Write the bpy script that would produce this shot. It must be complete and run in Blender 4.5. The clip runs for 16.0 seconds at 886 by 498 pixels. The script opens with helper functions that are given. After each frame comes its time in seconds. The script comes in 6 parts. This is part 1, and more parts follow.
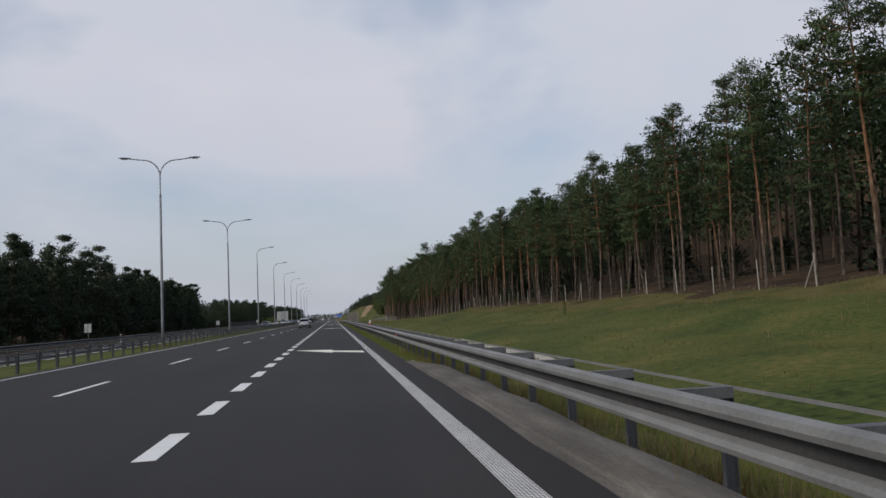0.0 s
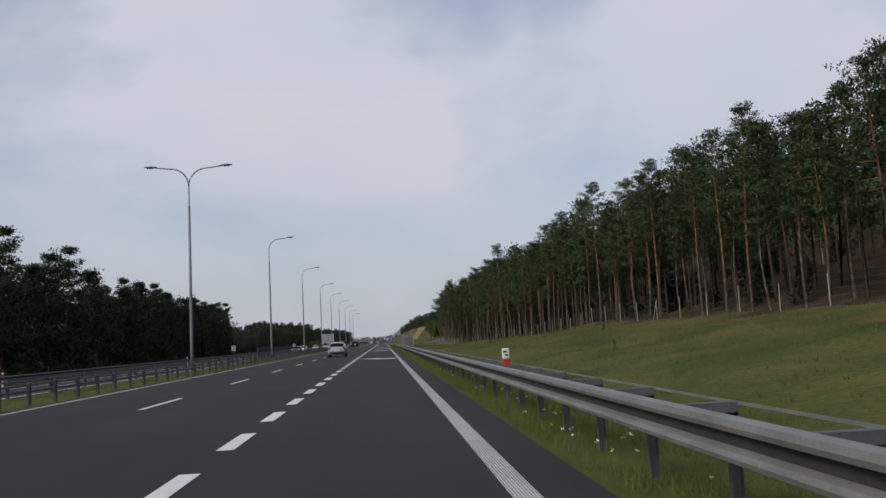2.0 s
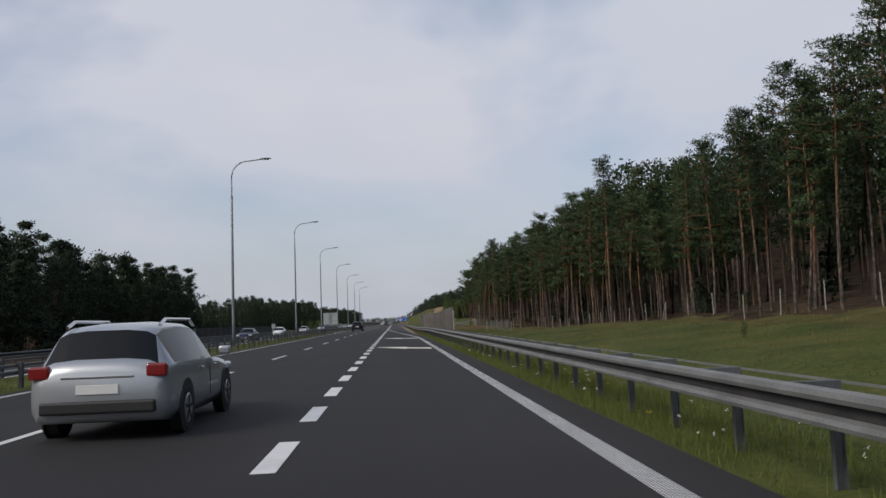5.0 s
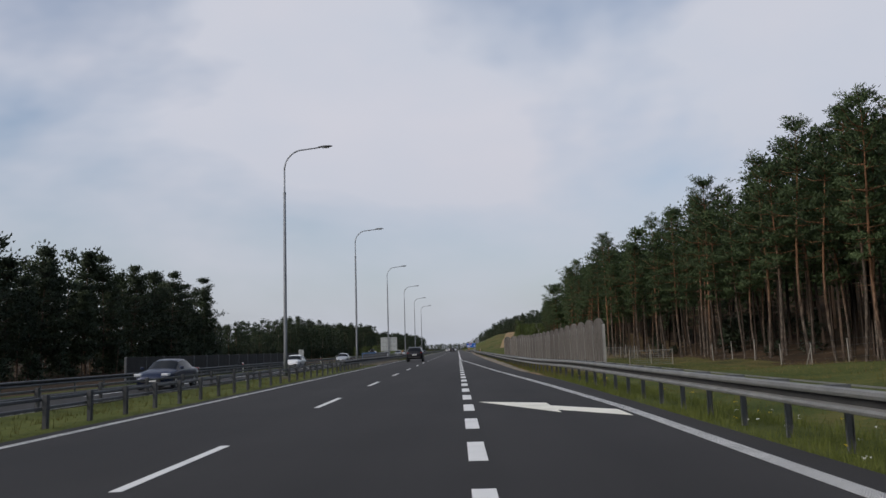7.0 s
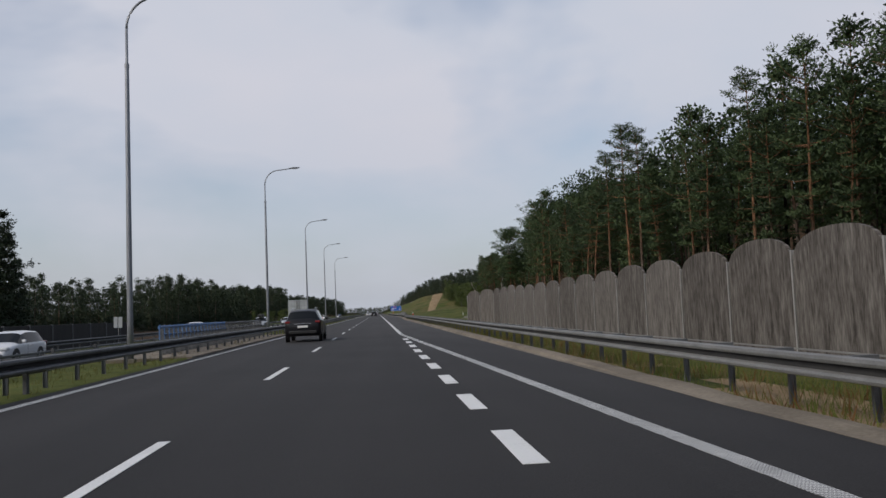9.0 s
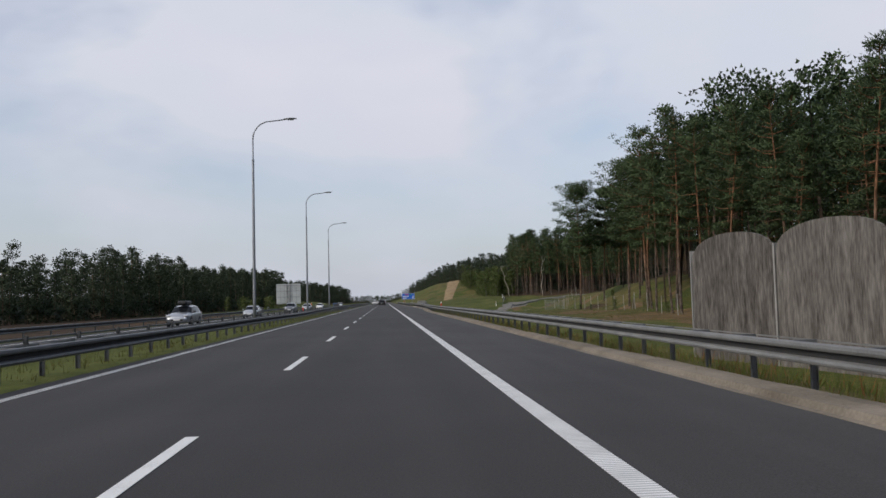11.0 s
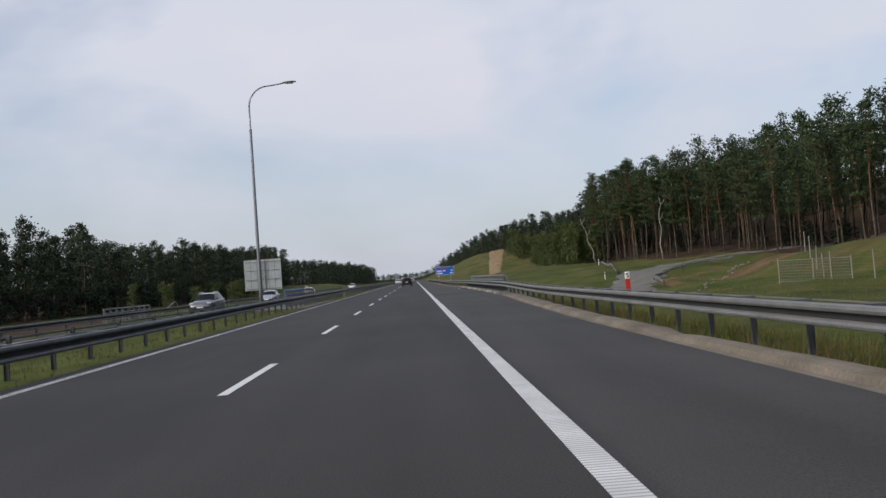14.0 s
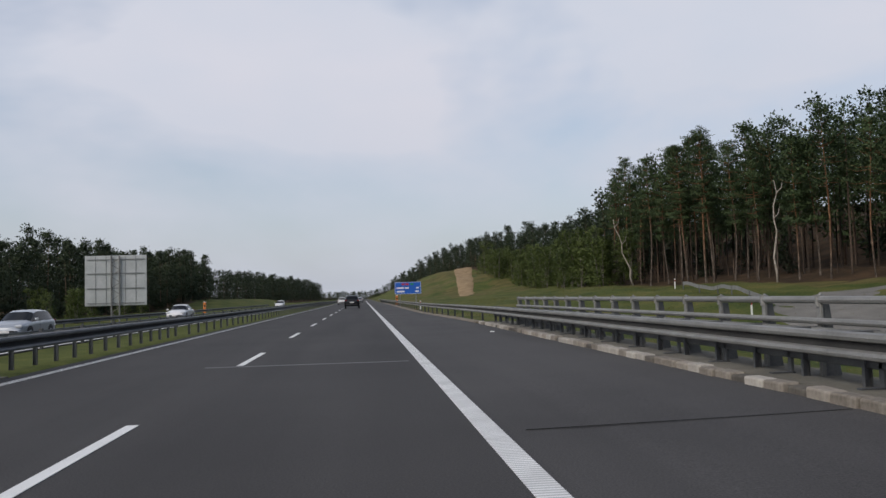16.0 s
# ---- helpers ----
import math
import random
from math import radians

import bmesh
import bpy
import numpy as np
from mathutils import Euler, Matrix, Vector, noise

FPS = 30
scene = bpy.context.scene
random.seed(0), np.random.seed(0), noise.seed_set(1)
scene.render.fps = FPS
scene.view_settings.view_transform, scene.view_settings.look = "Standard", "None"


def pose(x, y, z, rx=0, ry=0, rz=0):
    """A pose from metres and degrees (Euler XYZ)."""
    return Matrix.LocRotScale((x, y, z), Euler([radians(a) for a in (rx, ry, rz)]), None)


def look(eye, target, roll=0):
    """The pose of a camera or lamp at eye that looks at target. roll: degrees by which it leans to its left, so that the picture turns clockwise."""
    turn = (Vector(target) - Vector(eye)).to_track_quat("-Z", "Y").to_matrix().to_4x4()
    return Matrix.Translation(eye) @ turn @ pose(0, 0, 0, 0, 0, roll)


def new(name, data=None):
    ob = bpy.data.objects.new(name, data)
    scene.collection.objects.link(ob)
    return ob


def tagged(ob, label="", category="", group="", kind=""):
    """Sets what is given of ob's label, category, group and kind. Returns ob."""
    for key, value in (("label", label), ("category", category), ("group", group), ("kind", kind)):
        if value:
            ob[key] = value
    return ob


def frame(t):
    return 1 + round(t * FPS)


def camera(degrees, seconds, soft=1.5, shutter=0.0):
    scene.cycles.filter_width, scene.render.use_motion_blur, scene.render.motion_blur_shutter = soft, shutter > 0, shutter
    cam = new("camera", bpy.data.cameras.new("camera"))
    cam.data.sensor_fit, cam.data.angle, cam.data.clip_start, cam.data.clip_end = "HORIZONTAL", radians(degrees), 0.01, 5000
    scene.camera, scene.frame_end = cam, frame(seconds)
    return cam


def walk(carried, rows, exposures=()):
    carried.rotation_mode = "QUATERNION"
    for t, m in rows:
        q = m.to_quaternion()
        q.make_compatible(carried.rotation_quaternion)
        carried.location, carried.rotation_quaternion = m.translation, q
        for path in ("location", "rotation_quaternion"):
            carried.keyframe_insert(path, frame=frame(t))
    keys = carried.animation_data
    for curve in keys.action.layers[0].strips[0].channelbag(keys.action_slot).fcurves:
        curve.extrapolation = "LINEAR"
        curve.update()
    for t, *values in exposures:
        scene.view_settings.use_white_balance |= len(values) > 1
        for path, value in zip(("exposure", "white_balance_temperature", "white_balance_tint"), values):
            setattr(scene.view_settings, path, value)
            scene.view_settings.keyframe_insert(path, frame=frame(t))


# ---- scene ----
cam = camera(57.23, 16.0, soft=1.5)

# t, place and turn of the camera, driven along a straight motorway
PATH = [
    (0.0, pose(1.947, -32.526, 1.364, 94.515, 2.571, -7.697)),
    (0.5, pose(2.015, -21.423, 1.364, 94.606, 1.235, -7.531)),
    (1.0, pose(2.093, -10.269, 1.364, 94.337, 0.183, -6.728)),
    (1.5, pose(2.177, 1.229, 1.364, 94.854, 2.454, -5.411)),
    (2.0, pose(2.201, 12.747, 1.364, 96.237, 3.021, -4.197)),
    (2.5, pose(2.272, 24.368, 1.364, 96.659, 0.273, -2.178)),
    (3.0, pose(2.227, 36.190, 1.364, 96.402, 0.149, -4.052)),
    (3.5, pose(2.082, 48.158, 1.364, 96.613, 0.662, -3.625)),
    (4.0, pose(1.904, 60.084, 1.364, 95.705, 1.914, -3.839)),
    (6.5, pose(0.101, 121.572, 1.364, 94.889, 0.844, -1.601)),
    (7.0, pose(-0.208, 134.059, 1.364, 97.025, 1.705, 1.046)),
    (7.5, pose(-0.558, 146.750, 1.364, 96.213, 0.937, -1.471)),
    (8.0, pose(-0.858, 159.547, 1.364, 94.577, 1.647, -4.611)),
    (8.5, pose(-1.087, 172.258, 1.364, 93.508, 4.240, -1.509)),
    (9.0, pose(-1.325, 185.101, 1.364, 94.286, 2.371, -4.598)),
    (11.5, pose(-1.768, 249.729, 1.364, 92.839, 1.287, -3.995)),
    (12.0, pose(-1.753, 262.649, 1.364, 90.449, 1.495, -3.346)),
    (12.5, pose(-1.582, 275.646, 1.364, 92.287, 1.926, -1.811)),
    (13.0, pose(-1.391, 288.643, 1.364, 92.972, 0.663, -5.104)),
    (13.5, pose(-1.263, 301.649, 1.364, 91.693, 1.832, -4.695)),
    (14.0, pose(-1.144, 314.817, 1.364, 91.953, 4.063, -2.046)),
    (14.5, pose(-1.150, 328.049, 1.364, 91.905, 3.101, -3.888)),
    (15.0, pose(-1.149, 341.407, 1.364, 92.843, 2.931, -4.144)),
    (15.5, pose(-1.163, 354.726, 1.364, 93.053, 0.784, -6.404)),
    (16.0, pose(-1.191, 368.231, 1.364, 93.270, 1.571, -5.649)),
]
walk(cam, PATH, [(0.0, -0.08), (9.2, -0.08), (11.5, 0.12), (13.5, 0.12), (16.0, 0.04)])

# ---- light ----
world = bpy.data.worlds.new("overcast_sky")
scene.world = world
world.use_nodes = True
wn, wl = world.node_tree.nodes, world.node_tree.links
wn.clear()
w_out = wn.new("ShaderNodeOutputWorld")
w_bg = wn.new("ShaderNodeBackground")
w_sky = wn.new("ShaderNodeTexSky")
w_sky.sky_type = "NISHITA"
w_sky.sun_disc = False
w_sky.sun_elevation = radians(37)
w_sky.sun_rotation = radians(235)
w_sky.air_density, w_sky.dust_density = 1.0, 2.5
w_tc = wn.new("ShaderNodeTexCoord")
w_sep = wn.new("ShaderNodeSeparateXYZ")
w_map = wn.new("ShaderNodeMapping")
w_map.inputs["Scale"].default_value = (1.0, 1.0, 1.9)
w_noise = wn.new("ShaderNodeTexNoise")
w_noise.inputs["Scale"].default_value = 1.7
w_noise.inputs["Detail"].default_value = 5.0
w_noise.inputs["Roughness"].default_value = 0.5
w_noise.inputs["Distortion"].default_value = 0.15
w_ramp = wn.new("ShaderNodeValToRGB")
w_ramp.color_ramp.elements[0].position = 0.47
w_ramp.color_ramp.elements[1].position = 0.62
w_ramp.color_ramp.elements[0].color = (0.10, 0.10, 0.10, 1)
w_mul = wn.new("ShaderNodeVectorMath")
w_mul.operation = "SCALE"
w_mul.inputs["Scale"].default_value = 0.14
w_n2 = wn.new("ShaderNodeTexNoise")
w_n2.inputs["Scale"].default_value = 3.0
w_n2.inputs["Detail"].default_value = 4.0
w_cloud = wn.new("ShaderNodeValToRGB")
w_cloud.color_ramp.elements[0].position = 0.30
w_cloud.color_ramp.elements[0].color = (0.575, 0.62, 0.72, 1)
w_cloud.color_ramp.elements[1].position = 0.68
w_cloud.color_ramp.elements[1].color = (0.66, 0.66, 0.735, 1)
w_mix = wn.new("ShaderNodeMix")
w_mix.data_type = "RGBA"
w_low = wn.new("ShaderNodeMapRange")
w_low.inputs["From Min"].default_value = -0.02
w_low.inputs["From Max"].default_value = 0.28
w_low.inputs["To Min"].default_value = 1.0
w_low.inputs["To Max"].default_value = 0.0
w_mix2 = wn.new("ShaderNodeMix")
w_mix2.data_type = "RGBA"
w_mix2.inputs[7].default_value = (0.53, 0.563, 0.645, 1)
w_half = wn.new("ShaderNodeMath")
w_half.operation = "MULTIPLY"
w_half.inputs[1].default_value = 0.85
wl.new(w_tc.outputs["Generated"], w_map.inputs["Vector"])
wl.new(w_tc.outputs["Generated"], w_sep.inputs[0])
wl.new(w_map.outputs[0], w_noise.inputs["Vector"])
wl.new(w_map.outputs[0], w_n2.inputs["Vector"])
wl.new(w_noise.outputs["Fac"], w_ramp.inputs[0])
wl.new(w_sky.outputs[0], w_mul.inputs[0])
wl.new(w_n2.outputs["Fac"], w_cloud.inputs[0])
wl.new(w_ramp.outputs[0], w_mix.inputs[0])
wl.new(w_mul.outputs[0], w_mix.inputs[6])
wl.new(w_cloud.outputs[0], w_mix.inputs[7])
wl.new(w_sep.outputs["Z"], w_low.inputs["Value"])
wl.new(w_low.outputs[0], w_half.inputs[0])
wl.new(w_half.outputs[0], w_mix2.inputs[0])
wl.new(w_mix.outputs[2], w_mix2.inputs[6])
wl.new(w_mix2.outputs[2], w_bg.inputs[0])
w_bg.inputs[1].default_value = 1.0
wl.new(w_bg.outputs[0], w_out.inputs[0])

sun = new("sun", bpy.data.lights.new("sun", "SUN"))
sun.data.energy = 1.3
sun.data.angle = radians(18)
sun.data.color = (1.0, 0.96, 0.90)
sun.matrix_world = look((0, 0, 60), (66, 46, 0))

# ---- materials ----


def nodes_of(name):
    m = bpy.data.materials.new(name)
    m.use_nodes = True
    return m, m.node_tree.nodes, m.node_tree.links, m.node_tree.nodes["Principled BSDF"]


def ramp_node(n, stops):
    r = n.new("ShaderNodeValToRGB")
    while len(r.color_ramp.elements) < len(stops):
        r.color_ramp.elements.new(0.5)
    for e, (p, c) in zip(r.color_ramp.elements, stops):
        e.position, e.color = p, (*c, 1)
    return r


def surface(name, stops, scale=4.0, fine=40.0, rough=0.7, metal=0.0, bump=0.15, stretch=(1, 1, 1), vary=0.0, detail=6.0, fine_amount=0.35, spec=0.5, coat=0.0):
    """A surface with large patches, fine grain, relief and, for repeats, a shift of tone from piece to piece."""
    m, n, l, b = nodes_of(name)
    tc = n.new("ShaderNodeTexCoord")
    mp = n.new("ShaderNodeMapping")
    mp.inputs["Scale"].default_value = stretch
    geo = n.new("ShaderNodeNewGeometry")
    l.new(geo.outputs["Position"] if vary == 0 else tc.outputs["Object"], mp.inputs["Vector"])
    big = n.new("ShaderNodeTexNoise")
    big.inputs["Scale"].default_value, big.inputs["Detail"].default_value = scale, detail
    small = n.new("ShaderNodeTexNoise")
    small.inputs["Scale"].default_value, small.inputs["Detail"].default_value = fine, 3.0
    l.new(mp.outputs[0], big.inputs["Vector"])
    l.new(mp.outputs[0], small.inputs["Vector"])
    mixv = n.new("ShaderNodeMix")
    mixv.data_type = "FLOAT"
    mixv.inputs[0].default_value = fine_amount
    l.new(big.outputs["Fac"], mixv.inputs[2])
    l.new(small.outputs["Fac"], mixv.inputs[3])
    fac = mixv.outputs[0]
    if vary:
        info = n.new("ShaderNodeObjectInfo")
        mr = n.new("ShaderNodeMapRange")
        mr.inputs["To Min"].default_value, mr.inputs["To Max"].default_value = -vary, vary
        l.new(info.outputs["Random"], mr.inputs["Value"])
        add = n.new("ShaderNodeMath")
        l.new(fac, add.inputs[0])
        l.new(mr.outputs[0], add.inputs[1])
        fac = add.outputs[0]
    r = ramp_node(n, stops)
    l.new(fac, r.inputs[0])
    l.new(r.outputs[0], b.inputs["Base Color"])
    b.inputs["Roughness"].default_value = rough
    b.inputs["Metallic"].default_value = metal
    b.inputs["Specular IOR Level"].default_value = spec
    b.inputs["Coat Weight"].default_value = coat
    bp = n.new("ShaderNodeBump")
    bp.inputs["Strength"].default_value = bump
    bp.inputs["Distance"].default_value = 0.02
    l.new(small.outputs["Fac"], bp.inputs["Height"])
    l.new(bp.outputs[0], b.inputs["Normal"])
    return m


def foliage(name, dark, light, rough=0.6, back=0.25):
    m, n, l, b = nodes_of(name)
    geo = n.new("ShaderNodeNewGeometry")
    info = n.new("ShaderNodeObjectInfo")
    tex = n.new("ShaderNodeTexNoise")
    tex.inputs["Scale"].default_value = 0.8
    l.new(geo.outputs["Position"], tex.inputs["Vector"])
    a = n.new("ShaderNodeMath")
    a.operation = "MULTIPLY_ADD"
    a.inputs[1].default_value, a.inputs[2].default_value = 0.16, 0.10
    l.new(geo.outputs["Random Per Island"], a.inputs[0])
    a2 = n.new("ShaderNodeMath")
    a2.operation = "MULTIPLY_ADD"
    a2.inputs[1].default_value = 0.25
    l.new(info.outputs["Random"], a2.inputs[0])
    l.new(a.outputs[0], a2.inputs[2])
    a3 = n.new("ShaderNodeMath")
    a3.operation = "MULTIPLY_ADD"
    a3.inputs[1].default_value = 0.75
    l.new(tex.outputs["Fac"], a3.inputs[0])
    l.new(a2.outputs[0], a3.inputs[2])
    r = ramp_node(n, [(0.35, dark), (1.0, light)])
    l.new(a3.outputs[0], r.inputs[0])
    l.new(r.outputs[0], b.inputs["Base Color"])
    b.inputs["Roughness"].default_value = rough
    b.inputs["Specular IOR Level"].default_value = 0.25
    tr = n.new("ShaderNodeBsdfTranslucent")
    l.new(r.outputs[0], tr.inputs["Color"])
    mx = n.new("ShaderNodeMixShader")
    mx.inputs[0].default_value = back
    l.new(b.outputs[0], mx.inputs[1])
    l.new(tr.outputs[0], mx.inputs[2])
    l.new(mx.outputs[0], n["Material Output"].inputs["Surface"])
    return m


def asphalt_material(name, base):
    m, n, l, b = nodes_of(name)
    geo = n.new("ShaderNodeNewGeometry")
    grain = n.new("ShaderNodeTexNoise")
    grain.inputs["Scale"].default_value, grain.inputs["Detail"].default_value = 55.0, 4.0
    mp = n.new("ShaderNodeMapping")
    mp.inputs["Scale"].default_value = (0.9, 0.05, 1)
    lanes = n.new("ShaderNodeTexNoise")
    lanes.inputs["Scale"].default_value, lanes.inputs["Detail"].default_value = 1.0, 3.0
    patch = n.new("ShaderNodeTexNoise")
    patch.inputs["Scale"].default_value, patch.inputs["Detail"].default_value = 0.23, 5.0
    l.new(geo.outputs["Position"], grain.inputs["Vector"])
    l.new(geo.outputs["Position"], mp.inputs["Vector"])
    l.new(mp.outputs[0], lanes.inputs["Vector"])
    l.new(geo.outputs["Position"], patch.inputs["Vector"])
    s1 = n.new("ShaderNodeMath")
    s1.operation = "MULTIPLY_ADD"
    s1.inputs[1].default_value = 0.5
    l.new(lanes.outputs["Fac"], s1.inputs[0])
    s2 = n.new("ShaderNodeMath")
    s2.operation = "MULTIPLY"
    s2.inputs[1].default_value = 0.5
    l.new(patch.outputs["Fac"], s2.inputs[0])
    l.new(s2.outputs[0], s1.inputs[2])
    r = ramp_node(n, [(0.30, [c * 0.72 for c in base]), (0.70, [c * 1.28 for c in base])])
    l.new(s1.outputs[0], r.inputs[0])
    g = ramp_node(n, [(0.25, (0.55, 0.55, 0.55)), (0.75, (1.45, 1.45, 1.45))])
    l.new(grain.outputs["Fac"], g.inputs[0])
    sp = n.new("ShaderNodeSeparateXYZ")
    l.new(geo.outputs["Position"], sp.inputs[0])
    # the colour goes from darker to paler between y 190 and y 260
    y_tone = n.new("ShaderNodeMapRange")
    y_tone.inputs["From Min"].default_value, y_tone.inputs["From Max"].default_value = 190, 260
    y_tone.inputs["To Min"].default_value, y_tone.inputs["To Max"].default_value = 0.60, 1.12
    l.new(sp.outputs["Y"], y_tone.inputs["Value"])
    # the hard shoulder past the merge lane has an older, paler surface than the trafficked lanes
    side = n.new("ShaderNodeMapRange")
    side.inputs["From Min"].default_value, side.inputs["From Max"].default_value = 0.15, 0.30
    l.new(sp.outputs["X"], side.inputs["Value"])
    past = n.new("ShaderNodeMapRange")
    past.inputs["From Min"].default_value, past.inputs["From Max"].default_value = 205, 260
    past.inputs["To Min"].default_value, past.inputs["To Max"].default_value = 0.08, 0.30
    l.new(sp.outputs["Y"], past.inputs["Value"])
    paler = n.new("ShaderNodeMath")
    paler.operation = "MULTIPLY_ADD"
    paler.inputs[2].default_value = 1.0
    l.new(side.outputs[0], paler.inputs[0])
    l.new(past.outputs[0], paler.inputs[1])
    tone = n.new("ShaderNodeMath")
    tone.operation = "MULTIPLY"
    l.new(y_tone.outputs[0], tone.inputs[0])
    l.new(paler.outputs[0], tone.inputs[1])
    gs = n.new("ShaderNodeVectorMath")
    gs.operation = "SCALE"
    l.new(g.outputs[0], gs.inputs[0])
    l.new(tone.outputs[0], gs.inputs["Scale"])
    mu = n.new("ShaderNodeMix")
    mu.data_type, mu.blend_type = "RGBA", "MULTIPLY"
    mu.inputs[0].default_value = 1.0
    l.new(r.outputs[0], mu.inputs[6])
    l.new(gs.outputs[0], mu.inputs[7])
    l.new(mu.outputs[2], b.inputs["Base Color"])
    b.inputs["Roughness"].default_value = 0.86
    b.inputs["Specular IOR Level"].default_value = 0.3
    bp = n.new("ShaderNodeBump")
    bp.inputs["Strength"].default_value, bp.inputs["Distance"].default_value = 0.5, 0.006
    l.new(grain.outputs["Fac"], bp.inputs["Height"])
    l.new(bp.outputs[0], b.inputs["Normal"])
    return m


def ribbed_paint(name, color, gap_color, cell=0.030, cell_y=0.052):
    """Structured road marking: small white studs, or ribs where the cell is as wide as the line, with dark gaps between them."""
    m, n, l, b = nodes_of(name)
    geo = n.new("ShaderNodeNewGeometry")
    sep = n.new("ShaderNodeSeparateXYZ")
    l.new(geo.outputs["Position"], sep.inputs[0])
    outs = []
    for axis, c in (("X", cell), ("Y", cell_y)):
        d = n.new("ShaderNodeMath")
        d.operation = "DIVIDE"
        d.inputs[1].default_value = c
        l.new(sep.outputs[axis], d.inputs[0])
        fr = n.new("ShaderNodeMath")
        fr.operation = "FRACT"
        l.new(d.outputs[0], fr.inputs[0])
        gt = n.new("ShaderNodeMath")
        gt.operation = "GREATER_THAN"
        gt.inputs[1].default_value = (0.26 if c < 1 else -1.0) if axis == "X" else 0.36
        l.new(fr.outputs[0], gt.inputs[0])
        outs.append(gt)
    mu = n.new("ShaderNodeMath")
    mu.operation = "MULTIPLY"
    l.new(outs[0].outputs[0], mu.inputs[0])
    l.new(outs[1].outputs[0], mu.inputs[1])
    wear = n.new("ShaderNodeTexNoise")
    wear.inputs["Scale"].default_value, wear.inputs["Detail"].default_value = 1.6, 8.0
    l.new(geo.outputs["Position"], wear.inputs["Vector"])
    tone = ramp_node(n, [(0.3, [c * 0.72 for c in color]), (0.65, color)])
    l.new(wear.outputs["Fac"], tone.inputs[0])
    mx = n.new("ShaderNodeMix")
    mx.data_type = "RGBA"
    mx.inputs[6].default_value = (*gap_color, 1)
    l.new(mu.outputs[0], mx.inputs[0])
    l.new(tone.outputs[0], mx.inputs[7])
    l.new(mx.outputs[2], b.inputs["Base Color"])
    b.inputs["Roughness"].default_value = 0.75
    bp = n.new("ShaderNodeBump")
    bp.inputs["Strength"].default_value, bp.inputs["Distance"].default_value = 0.6, 0.006
    l.new(mu.outputs[0], bp.inputs["Height"])
    l.new(bp.outputs[0], b.inputs["Normal"])
    return m


def plain(name, color, rough=0.5, metal=0.0, coat=0.0, spec=0.5):
    m, n, l, b = nodes_of(name)
    b.inputs["Base Color"].default_value = (*color, 1)
    b.inputs["Roughness"].default_value = rough
    b.inputs["Metallic"].default_value = metal
    b.inputs["Coat Weight"].default_value = coat
    b.inputs["Specular IOR Level"].default_value = spec
    return m


ASPHALT = asphalt_material("asphalt", (0.0402, 0.0380, 0.0370))
PAINT = surface("road_paint", [(0.25, (0.46, 0.46, 0.44)), (0.5, (0.72, 0.72, 0.70))], scale=1.3, fine=60, rough=0.7, fine_amount=0.4)
PAINT_STUDS = ribbed_paint("studded_road_paint", (0.80, 0.80, 0.77), (0.11, 0.11, 0.108))
PAINT_RIBS = ribbed_paint("ribbed_road_paint", (0.80, 0.80, 0.78), (0.40, 0.40, 0.39), 10.0, 0.07)
CREAM = surface("cream_road_paint", [(0.25, (0.55, 0.54, 0.45)), (0.5, (0.80, 0.78, 0.68))], scale=1.0, fine=60, rough=0.7)
GRASS = surface("grass", [(0.34, (0.024, 0.037, 0.010)), (0.44, (0.054, 0.072, 0.018)), (0.54, (0.084, 0.092, 0.025)), (0.66, (0.145, 0.118, 0.042))], scale=0.22, fine=5.0, rough=0.95, bump=0.9, detail=8, fine_amount=0.45, spec=0.1)
VERGE = surface("verge_grass", [(0.28, (0.040, 0.054, 0.013)), (0.48, (0.080, 0.094, 0.023)), (0.65, (0.118, 0.122, 0.034)), (0.80, (0.16, 0.134, 0.050))], scale=0.9, fine=12.0, rough=0.95, bump=0.9, detail=8, fine_amount=0.45, spec=0.1)
# canopy shade is put into this needle colour, well below that of the open litter
NEEDLES_SHADED = surface("shaded_needle_floor", [(0.28, (0.022, 0.018, 0.012)), (0.46, (0.045, 0.031, 0.019)), (0.62, (0.080, 0.050, 0.029)), (0.78, (0.055, 0.056, 0.024))], scale=0.35, fine=6.0, rough=0.95, bump=0.8, detail=8, spec=0.1)
NEEDLES_DRY = surface("dry_needle_litter", [(0.28, (0.070, 0.052, 0.026)), (0.46, (0.130, 0.088, 0.045)), (0.62, (0.18, 0.118, 0.062)), (0.78, (0.10, 0.105, 0.036))], scale=0.35, fine=6.0, rough=0.95, bump=0.8, detail=8, spec=0.1)
DRY_GRASS = surface("dry_meadow_grass", [(0.30, (0.042, 0.048, 0.016)), (0.48, (0.088, 0.082, 0.028)), (0.68, (0.150, 0.114, 0.050))], scale=0.4, fine=8.0, rough=0.95, bump=0.9, detail=8, spec=0.1)
SAND = surface("sandy_soil", [(0.3, (0.17, 0.115, 0.06)), (0.7, (0.34, 0.25, 0.15))], scale=0.6, fine=9, rough=0.95, bump=0.8, spec=0.1)
GROOVE_SHADE_DIRT = surface("groove_shade_dirt", [(0.3, (0.018, 0.018, 0.018)), (0.7, (0.045, 0.044, 0.042))], scale=2.0, fine=25, rough=0.9, bump=0.1)
GRAVEL = surface("grey_gravel", [(0.3, (0.11, 0.105, 0.095)), (0.7, (0.215, 0.205, 0.185))], scale=0.6, fine=14, rough=0.95, bump=0.9, spec=0.1)
DUST = surface("dusty_kerb_concrete", [(0.28, (0.105, 0.088, 0.066)), (0.5, (0.19, 0.162, 0.126)), (0.72, (0.29, 0.25, 0.197))], scale=0.7, fine=18, rough=0.9, bump=0.5, spec=0.2)
